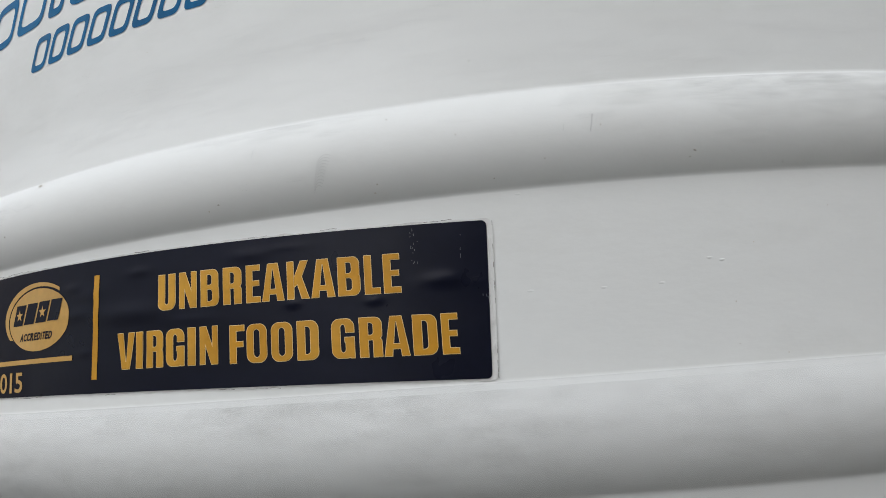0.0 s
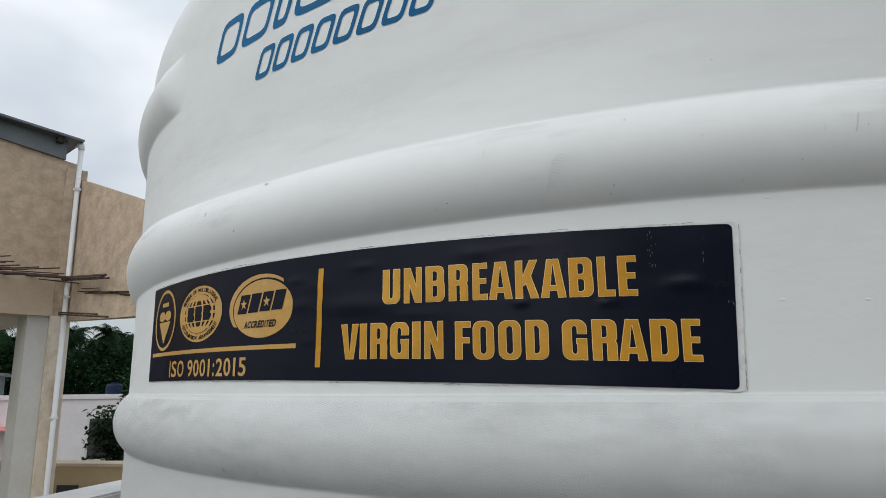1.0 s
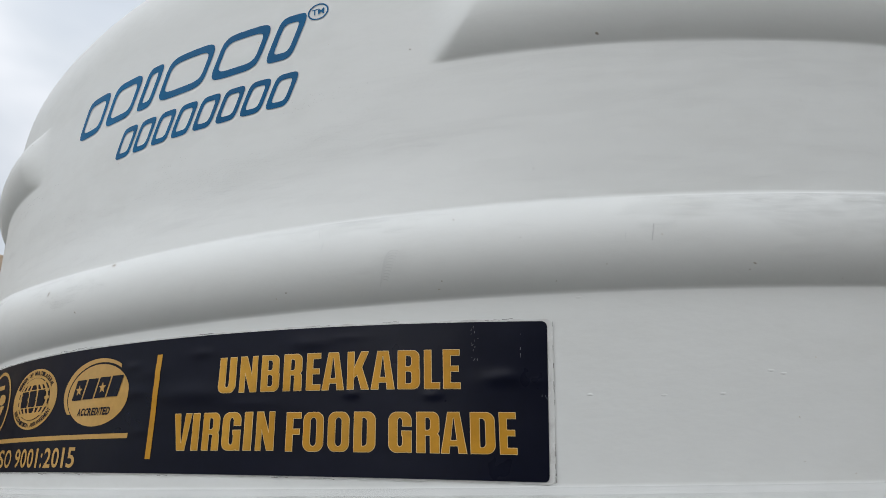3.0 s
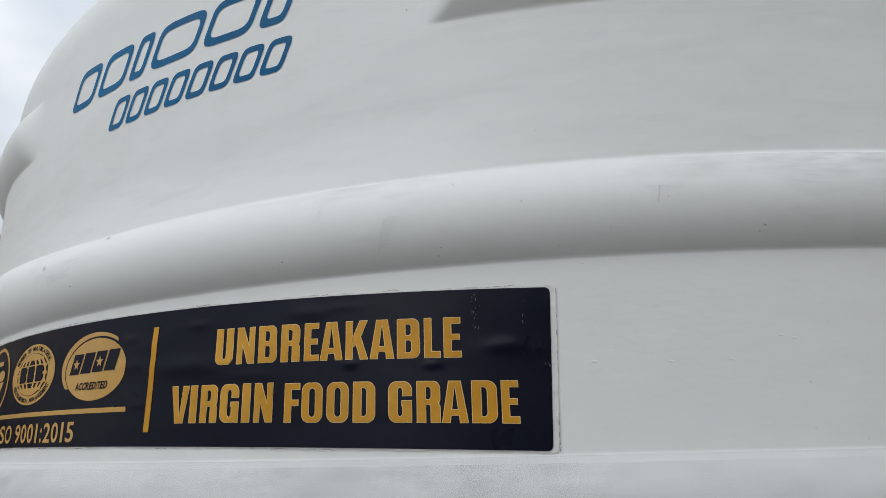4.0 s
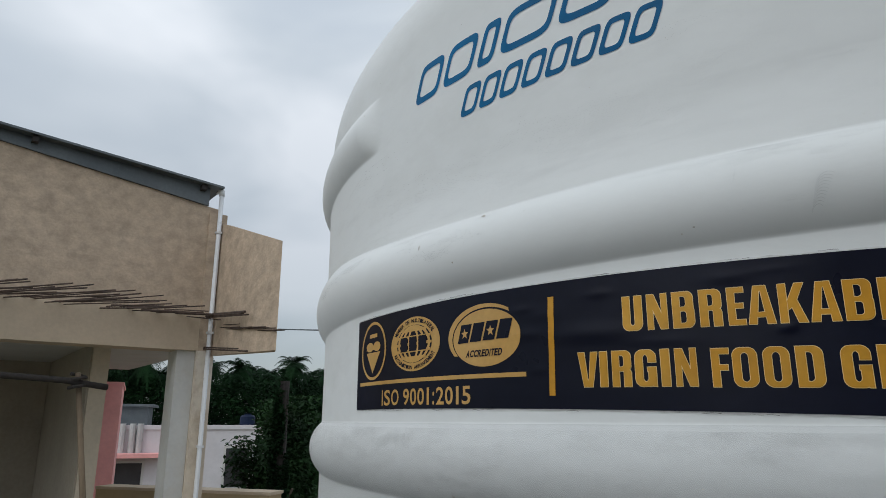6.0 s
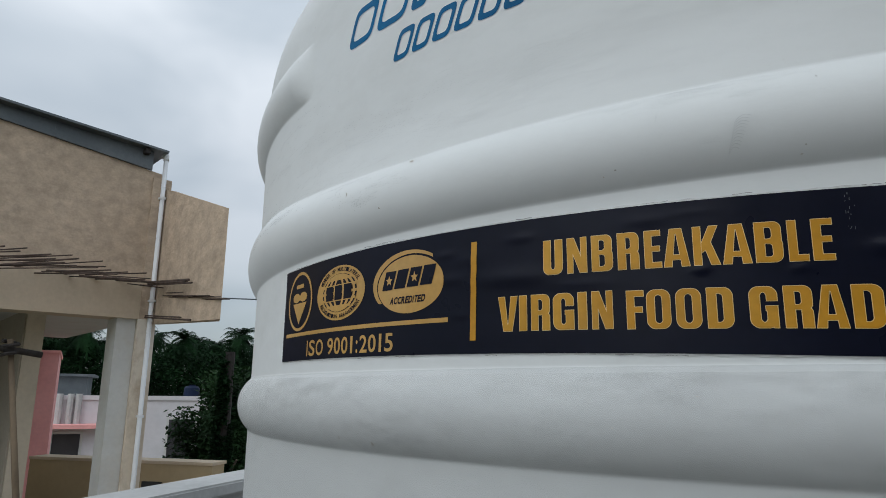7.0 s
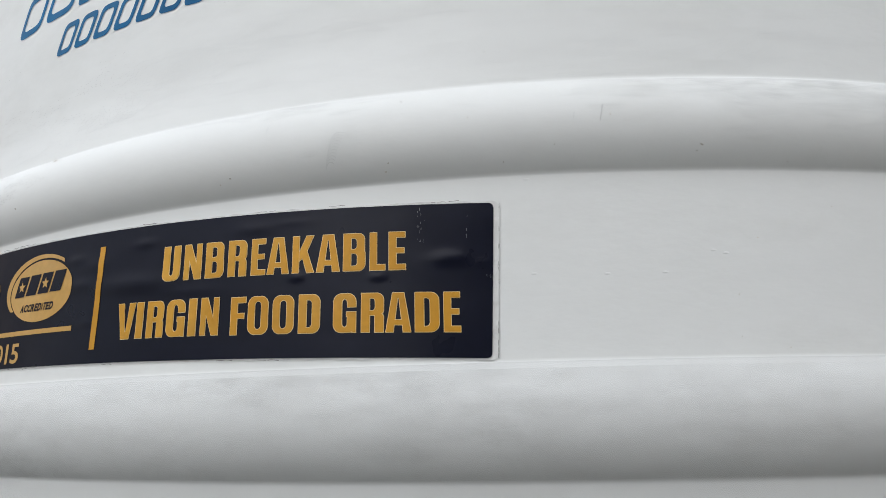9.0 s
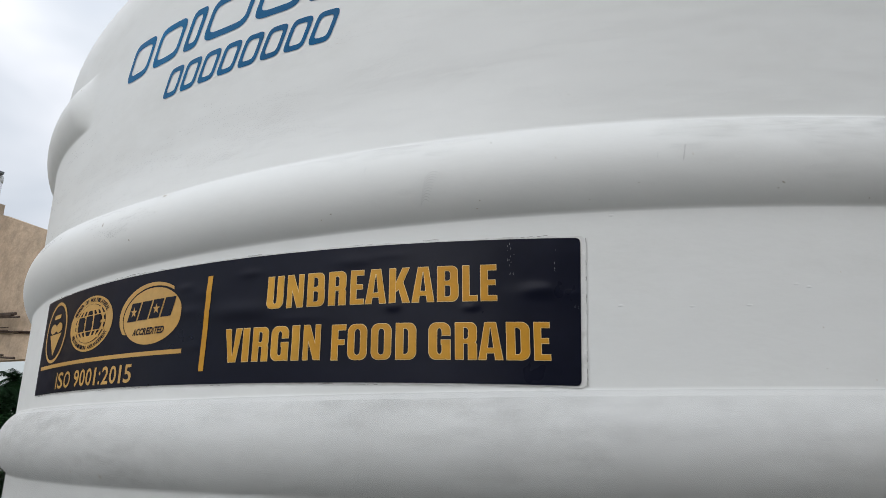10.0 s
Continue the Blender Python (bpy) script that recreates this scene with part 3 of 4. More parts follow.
p_, f_ = bar([(-22.76, 0.0207), (-22.68, 0.1030), (-22.34, 0.1030), (-22.42, 0.0207)], 40)
print_shape("rule", p_, f_, M_GOLD, STICKER, 0.0013)


def arc_text(text, ct, cz, rt, rz, a_mid, step, h, mat, parent, lift, flip=False):
    """Small capitals set round an ellipse."""
    pts, faces = [], []
    n = len(text)
    for i, c in enumerate(text):
        if c == " ":
            continue
        a = a_mid + (i - (n - 1) / 2) * (step if flip else -step)
        ca, sa = math.cos(radians(a)), math.sin(radians(a))
        gp, gf = glyph(c, 0.02)
        o = len(pts)
        for gx, gy in gp:
            along, out = (gx - 0.5) * h * 0.62, (gy - 0.5) * h
            if flip:
                lx, ly = -sa * along - ca * out, ca * along - sa * out
            else:
                lx, ly = sa * along + ca * out, -ca * along + sa * out
            pts.append((ct + (ca + lx) * rt, cz + (sa + ly) * rz))
        faces += [tuple(k + o for k in f) for f in gf]
    return tagged(print_shape("lettering", pts, faces, mat, parent, lift), kind="stuff")


# first mark: outlined ellipse with a tapering emblem
A_T, A_Z = -38.82, 0.0767
mark_a = print_shape("emblem", *ring(A_T, A_Z, 1.97, 0.0338, hole=0.90, rings=1), M_PALEGOLD, STICKER, 0.0013, "thin outlined ellipse with a tapering shape")
print_shape("taper", [(A_T - 1.12, A_Z - 0.002), (A_T + 1.12, A_Z - 0.002), (A_T, A_Z - 0.026)], [(0, 1, 2)], M_PALEGOLD, mark_a, 0.0014)
for k in (-0.56, 0.56):
    print_shape("lobe", *ring(A_T + k, A_Z + 0.0045, 0.58, 0.0055, rings=2, n=20), M_PALEGOLD, mark_a, 0.0014)
print_shape("bar", *bar([(A_T - 1.1, A_Z + 0.0010), (A_T + 1.1, A_Z + 0.0010), (A_T + 1.1, A_Z + 0.0040), (A_T - 1.1, A_Z + 0.0040)], 4), M_PALEGOLD, mark_a, 0.00145)
print_shape("bar", *bar([(A_T - 0.6, A_Z + 0.0150), (A_T + 0.6, A_Z + 0.0150), (A_T + 0.6, A_Z + 0.0195), (A_T - 0.6, A_Z + 0.0195)], 3), M_PALEGOLD, mark_a, 0.0014)

# second mark: gold disc with a latticed dark globe
B_T, B_Z = -33.38, 0.0765
mark_b = print_shape("emblem", *ring(B_T, B_Z, 2.72, 0.0285, hole=0.05), M_PALEGOLD, STICKER, 0.0013, "gold disc with a latticed dark globe")
print_shape("globe", *ring(B_T, B_Z, 1.95, 0.0200, hole=0.05), M_NAVY, mark_b, 0.0016)
for k in (-0.72, -0.36, 0.0, 0.36, 0.72):
    w_ = math.sqrt(1 - k * k) * 1.95
    zk_ = B_Z + 0.02 * k
    print_shape("lattice", *bar([(B_T - w_, zk_ - 0.0014), (B_T + w_, zk_ - 0.0014), (B_T + w_, zk_ + 0.0014), (B_T - w_, zk_ + 0.0014)], 8), M_PALEGOLD, mark_b, 0.0019)
for k in (0.3, 0.62, 0.92):
    print_shape("lattice", *ring(B_T, B_Z, 1.95 * k, 0.0197, hole=1 - 0.15 / (k + 0.25), rings=1, n=36), M_PALEGOLD, mark_b, 0.0019)
for k in range(3):
    t0_ = B_T - 1.45 + 1.02 * k
    print_shape("block", *bar([(t0_, B_Z - 0.0075), (t0_ + 0.82, B_Z - 0.0075), (t0_ + 0.82, B_Z + 0.0075), (t0_, B_Z + 0.0075)], 3), M_NAVY, mark_b, 0.0022)
arc_text("MEMBER OF MULTILATERAL", B_T, B_Z, 2.34, 0.0244, 90, 5.9, 0.16, M_NAVY, mark_b, 0.0017)
arc_text("RECOGNITION ARRANGEMENT", B_T, B_Z, 2.34, 0.0244, 270, 5.7, 0.16, M_NAVY, mark_b, 0.0017, True)

# third mark: gold ellipse with a dark slanted band and an outer sweep
C_T, C_Z = -26.93, 0.0738
mark_c = print_shape("emblem", *ring(C_T, C_Z, 2.52, 0.0265, hole=0.05), M_PALEGOLD, STICKER, 0.0013, "gold ellipse with dark slanted blocks and an outer sweep")
print_shape("sweep", *ring(C_T - 0.10, C_Z + 0.0020, 2.85, 0.0297, hole=0.93, a0=50, a1=215, rings=1, shift=(0.16, -0.0016)), M_PALEGOLD, mark_c, 0.0014)
for k in range(4):
    t0_ = C_T - 2.12 + 0.99 * k
    zz = C_Z - 0.0035 + 0.0004 * k
    hh = 0.0175
    print_shape("block", *bar([(t0_, zz), (t0_ + 0.85, zz), (t0_ + 1.17, zz + hh), (t0_ + 0.32, zz + hh)], 4), M_NAVY, mark_c, 0.0017)
for st_, sz_ in ((C_T - 1.52, C_Z + 0.0050), (C_T + 0.46, C_Z + 0.0058)):
    sp_ = []
    for i in range(10):
        rr_ = 1.0 if i % 2 == 0 else 0.42
        sp_.append((st_ + 0.30 * rr_ * math.sin(i * math.pi / 5), sz_ + 0.0052 * rr_ * math.cos(i * math.pi / 5)))
    print_shape("star", sp_, [tuple(range(10))], M_PALEGOLD, mark_c, 0.0021)
ACC = {"A": 0.6, "C": 0.6, "R": 0.6, "E": 0.5, "D": 0.6, "I": 0.25, "T": 0.5}
letters("ACCREDITED", C_T - 1.48, C_T + 1.22, C_Z - 0.0172, C_Z - 0.0108, ACC, M_NAVY, mark_c, 0.0017, 0.035, 0.04, 0.10)


def nicks():
    """Pale scratches and flecks in the film's far end."""
    rnd = random.Random(11)
    bm = bmesh.new()
    for th0, n in ((-7.0, 14), (-5.2, 5), (-4.4, 4)):
        for i in range(n):
            th, z = th0 + rnd.gauss(0, 0.07), rnd.uniform(0.088, 0.111) if th0 != -4.4 else rnd.uniform(0.06, 0.07)
            w, h = rnd.uniform(0.006, 0.014), rnd.uniform(0.0006, 0.0022)
            quad_strip([[on_film(th - w, z, 0.0011), on_film(th + w, z, 0.0011)], [on_film(th - w * 0.3, z + h, 0.0011), on_film(th + w, z + h, 0.0011)]], bm)
    tagged(part("nick", bm, M_NICK, STICKER, "pale scratches and flecks"), kind="stuff")


nicks()

# ---- blue printed mark on the tank, as plain slanted strokes ----
PRINT_LIFT = 0.0003


def frame_cell(l, r, lo, hi, w, t):
    """A plain slanted frame with rounded corners; w and t are its side and level strokes."""
    n, pts, faces = 64, [], []
    for k, (iw, it) in enumerate(((0, 0), (w, t))):
        cx, cz, hw, hh = (l + r) / 2, (lo + hi) / 2, (r - l) / 2 - iw, (hi - lo) / 2 - it
        for i in range(n):
            a = math.tau * i / n
            c, s = math.cos(a), math.sin(a)
            x, z = hw * math.copysign(abs(c) ** 0.42, c), hh * math.copysign(abs(s) ** 0.42, s)
            pts.append((cx + x + 22.0 * (cz + z - lo), cz + z))
    for i in range(n):
        faces.append((i, (i + 1) % n, n + (i + 1) % n, n + i))
    mesh_part("slanted_frame", [on_tank(a, z, PRINT_LIFT) for a, z in pts], faces, M_BLUE, TANK, "blue printed slanted frame", smooth=False)


for l_, r_ in ((-34.4, -31.8), (-31.3, -28.5), (-28.0, -26.6), (-26.1, -22.4), (-21.9, -18.6), (-18.1, -16.4)):
    frame_cell(l_, r_, 0.3562 + 0.00022 * (l_ + 34.4), 0.4012 + 0.00022 * (l_ + 34.4), 0.36, 0.0076)
for i in range(8):
    l_ = -29.5 + 1.66 * i
    frame_cell(l_, l_ + 1.40, 0.3103 + 0.00014 * (l_ + 29.5), 0.3430 + 0.00014 * (l_ + 29.5), 0.28, 0.0056)


def blue_ring():
    pts, faces = ring(-14.9, 0.4015, 0.62, 0.0085, hole=0.85, rings=1, n=32)
    mesh_part("stroke", [on_tank(a, z, PRINT_LIFT) for a, z in pts], faces, M_BLUE, TANK, "", smooth=False)
    for ch, x0 in (("T", -15.28), ("M", -14.90)):
        gp, gf = glyph(ch, 0.01)
        mesh_part("letter", [on_tank(x0 + 0.36 * x, 0.3985 + 0.0060 * y, PRINT_LIFT) for x, y in gp], gf, M_BLUE, TANK, "small blue letter", smooth=False)


blue_ring()


# ---- scuffs and specks on the tank ----
def scuffs():
    rnd = random.Random(3)
    bm = bmesh.new()
    for i in range(11):
        u = i / 10
        th, z = -10.15 - 0.42 * u, 0.1580 - 0.0200 * u
        n = 6
        rows = []
        for j in range(n + 1):
            v = j / n - 0.5
            rows.append([on_tank(th + 0.62 * v * (1 - 0.35 * u), z - 0.003 * (v - 0.1) ** 2 * 4 + 0.0011 * v + e * 0.00038, 0.0006) for e in (0, 1)])
        quad_strip(rows, bm)
    part("scuff", bm, M_SCUFF, TANK, "row of fine curved scrape marks", smooth=True)
    for th, z, ln, lean in ((0.15, 0.159, 0.012, 0.07), (-13.3, 0.169, 0.009, 0.05), (-0.9, 0.157, 0.005, 0.02)):
        bm = quad_strip([[on_tank(th + lean * (k - 1) + e * 0.05, z + ln * (k - 1) / 2, 0.0006) for e in (0, 1)] for k in range(3)])
        part("scratch", bm, M_SCUFF if th > -0.5 else M_FAINT, TANK, "fine scratch")
    for th, z, w, h in ((-26.7, 0.188, 0.22, 0.0018), (-31.7, 0.172, 0.08, 0.0035), (-28.55, 0.1463, 0.07, 0.0012), (-7.6, 0.179, 0.05, 0.0006), (3.96, 0.1365, 0.11, 0.0006), (-28.9, -0.0690, 0.12, 0.0024), (-31.8, -0.0660, 0.07, 0.0022),
                        (-11.2, 0.273, 0.03, 0.0005), (-1.06, 0.328, 0.09, 0.0012), (-9.75, 0.3407, 0.06, 0.0010), (0.5, 0.157, 0.03, 0.0008), (-4.9, 0.160, 0.03, 0.0006), (-3.6, 0.130, 0.03, 0.0005), (-13.0, 0.262, 0.025, 0.0005), (7.5, 0.127, 0.03, 0.0005)):
        n = 9
        ph = rnd.random() * 6
        pts = [on_tank(th, z, 0.0007)] + [on_tank(th + 0.75 * w * math.cos(a) * (1 + 0.3 * math.sin(2 * a + ph)), z + 0.75 * h * math.sin(a) * (1 + 0.3 * math.cos(3 * a + ph)) - 0.004 * w * math.cos(a), 0.0006) for a in [i * math.tau / n for i in range(n)]]
        mesh_part("speck", pts, [(0, 1 + i, 1 + (i + 1) % n) for i in range(n)], M_SPECK, TANK, "dark speck of dirt", smooth=False)

    for th, z in (((4.23, 0.0661), (4.69, 0.0641), (0.13, 0.0515), (2.31, 0.0517), (-2.62, 0.0530), (-2.75, 0.1194))):      # shallow dents that catch the light
        n = 8
        ring_ = [(math.cos(a), math.sin(a)) for a in [i * math.tau / n for i in range(n)]]
        pts = [on_tank(th, z, 0.0004)] + [on_tank(th + 0.14 * x, z + 0.0009 * y, 0.00005) for x, y in ring_]
        mesh_part("dent", pts, [(0, 1 + i, 1 + (i + 1) % n) for i in range(n)], M_TANK, TANK, "small raised dent in the plastic", smooth=True)

    bm = bmesh.new()
    for i in range(90):
        th, z = rnd.uniform(-44, 24), rnd.uniform(-0.09, 0.44)
        w, h = rnd.uniform(0.02, 0.06), rnd.uniform(0.0002, 0.0006)
        if S_L - 1 < th < S_R + 1 and -0.01 < z < 0.125:
            continue
        bm.faces.new([bm.verts.new(on_tank(th + w * math.cos(a), z + h * math.sin(a), 0.0006)) for a in [k * math.tau / 6 for k in range(6)]])
    tagged(part("dust_speck", bm, M_DUST, TANK, "fine specks of dust"), kind="stuff")


scuffs()

# ---- plinth, terrace, parapet ----
foot = TANK_FOOT * R + ZO
plinth = tagged(obj("plinth", box((-0.85, -0.85, 0.0), (0.85, 0.85, foot), bevel=0.015), M_CONCRETE), "weathered concrete plinth under the tank", "plinth", kind="structure")
tagged(obj("terrace", box((-2.05, -6.0, -0.25), (8.0, 8.0, 0.0)), M_CONCRETE), "weathered concrete roof terrace", "terrace", kind="structure")
tagged(obj("building_wall", box((-1.95, -5.9, -7.0), (7.9, 7.9, -0.25)), M_CREAM), "cream plastered wall below the terrace", "wall", kind="structure")
parapet = thing("parapet", "grey concrete parapet with a pale coping at the terrace edge", "parapet", kind="structure", at=(-1.95, 1.0, 0.0))
part("wall", box((-2.03, -5.9, 0.0), (-1.90, 7.9, 0.868)), M_COPING, parapet)
part("coping", box((-2.08, -5.95, 0.868), (-1.86, 7.95, 0.922), bevel=0.008), M_COPING, parapet, "pale grey coping")
tagged(obj("ground", box((-900, -900, -7.3), (900, 900, -7.0)), M_GROUND), "earthy ground with low growth, reaching the horizon", "ground", kind="structure")

# Unseen walls, added to dim the tank's right side and the sticker's reflection.
shade_walls = thing("stair_head", "plain unseen walls added to shade the tank and darken the sticker's reflection", "stair head", kind="structure", at=(1.0, -4.0, 0))
part("wall", box((-1.8, -5.8, 0.0), (2.6, -5.6, 4.2)), M_ROOM, shade_walls)
part("side_wall", box((2.4, -5.598, 0.0), (2.6, 3.0, 2.8)), M_ROOM, shade_walls)

# ---- the unfinished building next door ----
CX, CY = -4.604, 4.145
DU, DD = (-0.5235, -0.8520), (0.8520, -0.5235)     # along the long wall, and out of it


def nb(u, d, z):
    return (CX + DU[0] * u + DD[0] * d, CY + DU[1] * u + DD[1] * d, z)


def nb_box(u0, u1, d0, d1, z0, z1, bm=None):
    return prism([nb(u0, d0, z0), nb(u1, d0, z0), nb(u1, d1, z0), nb(u0, d1, z0)], (0, 0, z1 - z0), bm)


NB = thing("neighbour_building", "unfinished beige rendered building with bare reinforcing bars and a white column", "building", at=(CX, CY, -7.0))
FACE = -0.06


def rough_sheet(u0, u1, z0a, z1a, z0b, z1b, d, nu, nz, amp, seed):
    """A hand-plastered face, uneven, from u0 to u1 with sloping top."""
    rows = []
    for i in range(nu + 1):
        f = i / nu
        u = u0 + (u1 - u0) * f
        lo, hi = z0a + (z0b - z0a) * f, z1a + (z1b - z1a) * f
        row = []
        for j in range(nz + 1):
            z = lo + (hi - lo) * j / nz
            row.append(nb(u, d + amp * noise.noise((u * 2.5, z * 3.5, seed)) + amp * 0.6 * noise.noise((u * 9, z * 11, seed + 3)), z))
        rows.append(row)
    return rows


# long wall above the beam: core and plastered face
def wtop(u):
    return 3.344 + 0.134 * u


part("wall", prism([nb(0.0, FACE - 0.02, 2.27), nb(6.0, FACE - 0.02, 2.27), nb(6.0, FACE - 0.02, wtop(6.0)), nb(0.0, FACE - 0.02, wtop(0))], (-DD[0] * 0.2, -DD[1] * 0.2, 0)), M_PLASTER, NB)
part("plaster_face", quad_strip(rough_sheet(0.0, 6.0, 2.27, wtop(0), 2.27, wtop(6.0), FACE, 160, 50, 0.008, 1.0)), M_PLASTER, NB, "rough hand-applied plaster", smooth=True)
part("beam", nb_box(0.02, 6.0, FACE - 0.25, FACE + 0.02, 1.93, 2.28), M_CREAM, NB, "cream rendered beam")
part("ceiling_slab", nb_box(-0.2, 6.0, -4.2, FACE - 0.25, 2.00, 2.26), M_WHITEPAINT, NB, "pale soffit")
# corner pilaster, fin wall and column
part("pilaster", nb_box(-0.062, 0.095, FACE - 0.25, FACE + 0.03, -0.2, 1.93), M_PEEL, NB, "peeling stained cream pilaster")
part("pilaster", nb_box(-0.085, 0.088, FACE - 0.25, FACE + 0.03, 1.93, 3.29), M_PLASTER, NB, "rough plastered pilaster")
FIN = -0.035
fin = prism([nb(FIN, -0.05, 1.892), nb(FIN, 1.52, 1.820), nb(FIN, 1.52, 2.688), nb(FIN, 0.09, 3.160), nb(FIN, -0.05, 3.20)], (-DU[0] * 0.06, -DU[1] * 0.06, 0))
for v_ in fin.verts:      # the free end is chamfered at the back
    if (v_.co.x - CX) * DU[0] + (v_.co.y - CY) * DU[1] < FIN - 0.02 and (v_.co.x - CX) * DD[0] + (v_.co.y - CY) * DD[1] > 1.0:
        v_.co -= Vector((DD[0], DD[1], 0)) * 0.16
part("fin_wall", fin, M_PLASTER, NB, "rough plastered side wall with a sloping top")
part("column", nb_box(0.098, 0.262, FACE - 0.30, FACE - 0.02, -0.2, 1.94), M_WHITEPAINT, NB, "white painted square column")
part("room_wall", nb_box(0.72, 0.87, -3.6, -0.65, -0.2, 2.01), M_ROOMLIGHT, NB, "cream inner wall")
# Thin sheet on the inner wall's shaded side, its shade given by darker colour.
part("room_side", nb_box(0.872, 0.885, -3.6, -0.67, -0.2, 2.0), M_ROOM, NB, "render darkened for the shade inside the room")
# Back wall added to close the room and keep it dark.
part("room_back", nb_box(0.89, 6.0, -3.6, -3.4, -0.2, 2.0), M_ROOM, NB, "render darkened for the shade inside the room")
part("floor_slab", nb_box(-0.2, 6.0, -4.2, 0.1, -0.45, -0.2), M_CONCRETE, NB)
part("lower_storey", nb_box(-0.1, 6.0, -4.0, 0.0, -7.0, -0.45), M_CREAM, NB)

# sheet roof edge along the wall's top
def fascia():
    bm = prism([nb(0.11, FACE + 0.03, wtop(0.11)), nb(6.0, FACE + 0.03, wtop(6)), nb(6.0, FACE + 0.03, wtop(6) + 0.08), nb(1.67, FACE + 0.03, 3.685), nb(0.11, FACE + 0.03, 3.545)], (-DD[0] * 0.03, -DD[1] * 0.03, 0))
    part("roof_edge", bm, M_STEELSHEET, NB, "dark grey steel sheet edge")
    bm = prism([nb(0.0, FACE + 0.13, 3.532), nb(6.0, FACE + 0.13, 4.07), nb(6.0, FACE + 0.13, 4.09), nb(0.0, FACE + 0.13, 3.552)], (-DD[0] * 4.2, -DD[1] * 4.2, 0))
    part("roof_sheet", bm, M_STEELSHEET, NB, "dark grey steel sheet roof")
    for u in (0.16, 1.62, 3.1):
        part("purlin_end", nb_box(u, u + 0.05, FACE + 0.03, FACE + 0.10, 3.535 + 0.0897 * u - 0.055, 3.535 + 0.0897 * u - 0.006), M_ROPE, NB, "dark steel purlin end")
    for u in (0.95, 1.9, 2.6):
        part("seam", nb_box(u, u + 0.012, FACE + 0.03, FACE + 0.036, wtop(u), wtop(u) + 0.15), M_STEELSHEET, NB)


fascia()
# downpipe with a bracket and a bend
dp = part("downpipe", tube([nb(0, 0.0, -3.0), nb(0, 0.0, 3.47)], 0.0215, 14), M_PVC, NB, "white plastic downpipe", smooth=True)
part("pipe_bend", tube([nb(0, 0.0, 3.47), nb(0, -0.005, 3.52), nb(0.0, -0.05, 3.55), nb(0.0, -0.15, 3.555)], 0.027, 12), M_PVC, dp, "", smooth=True)
for z_ in (3.08, 2.09, 1.05):
    part("clip", nb_box(-0.027, 0.027, -0.05, 0.025, z_, z_ + 0.022), M_PVC, dp)


def bars():
    """Starter bars that stick out of the beam and were bent sideways."""
    rnd = random.Random(8)
    for i in range(58):
        u = 0.14 + i * 0.058 + rnd.uniform(-0.03, 0.03)
        ln = min(0.24 + 0.66 * u, 1.05) * rnd.uniform(0.75, 1.1)
        z = 2.285 + rnd.uniform(-0.04, 0.02)
        a = rnd.uniform(0.48, 0.60)
        part("bar", tube([nb(u, FACE - 0.02, z), nb(u - a * ln, FACE + 0.85 * ln, z + rnd.uniform(-0.06, 0.0))], rnd.uniform(0.005, 0.0075), 6), M_RUST, NB)
    for i in range(12):
        d = 0.05 + i * 0.095
        z = 2.175 - 0.150 * d + rnd.uniform(-0.025, 0.015)
        ln = rnd.uniform(0.55, 0.80)
        part("bar", tube([nb(FIN - 0.01, d, z), nb(FIN + 0.03, d + ln, z - 0.10 * ln)], 0.0045, 6), M_RUST, NB)
    for z, ln, w in ((2.262, 0.95, 0.014), (2.275, 1.00, 0.012), (2.250, 1.08, 0.008), (1.950, 1.12, 0.009), (1.966, 0.90, 0.007)):
        part("bar", tube([nb(0.035, -0.04, z), nb(0.040, ln, z - 0.10 * ln)], w, 6), M_RUST, NB)


bars()

# bamboo props tied together in the open room
prop = thing("bamboo_prop", "weathered bamboo pole tied to a cross pole with dark rope", "pole", at=nb(1.0, 0.0, -0.2))
part("pole", tube([nb(0.79, 0.06, -0.2), nb(0.89, 0.06, 0.45), nb(1.08, 0.05, 1.68)], [0.028, 0.026, 0.022], 10), M_BAMBOO, prop, smooth=True)
part("cross_pole", tube([nb(3.2, 0.40, 1.70), nb(1.20, 0.11, 1.612), nb(0.845, 0.06, 1.565)], 0.026, 10), M_ROPE, prop, "dark cross pole", smooth=True)
part("rope", tube([nb(1.08 + 0.06 * math.cos(k), 0.08 + 0.06 * math.sin(k), 1.55 + 0.010 * k) for k in range(13)], 0.016, 6), M_ROPE, prop, "dark rope lashing")

# ---- beige parapet and pink wall beyond ----
low = thing("boundary_parapet", "beige painted parapet with a pale end face", "parapet", kind="structure", at=(-5.6, 5.0, -7))
part("wall", prism([(-6.62, 4.88, -7.0), (-4.455, 5.05, -7.0), (-4.475, 5.28, -7.0), (-6.64, 5.11, -7.0)], (0, 0, 7.56)), M_BEIGE, low)
part("coping", prism([(-6.62, 4.865, 0.56), (-4.44, 5.035, 0.56), (-4.46, 5.295, 0.56), (-6.64, 5.125, 0.56)], (0, 0, 0.03)), M_CREAM, low, "pale cement coping")
part("vent", prism([(-5.22, 4.983, 0.272), (-5.0, 5.0, 0.272), (-5.0, 4.985, 0.272), (-5.22, 4.968, 0.272)], (0, 0, 0.115)), M_DARK, low, "dark vent opening")
part("vent_sill", prism([(-5.24, 4.982, 0.238), (-4.98, 5.002, 0.238), (-4.98, 4.972, 0.238), (-5.24, 4.952, 0.238)], (0, 0, 0.034)), M_CREAM, low)
pink = thing("pink_building", "pink painted building with a plain wall", "building", at=(-9.2, 6.9, -7))
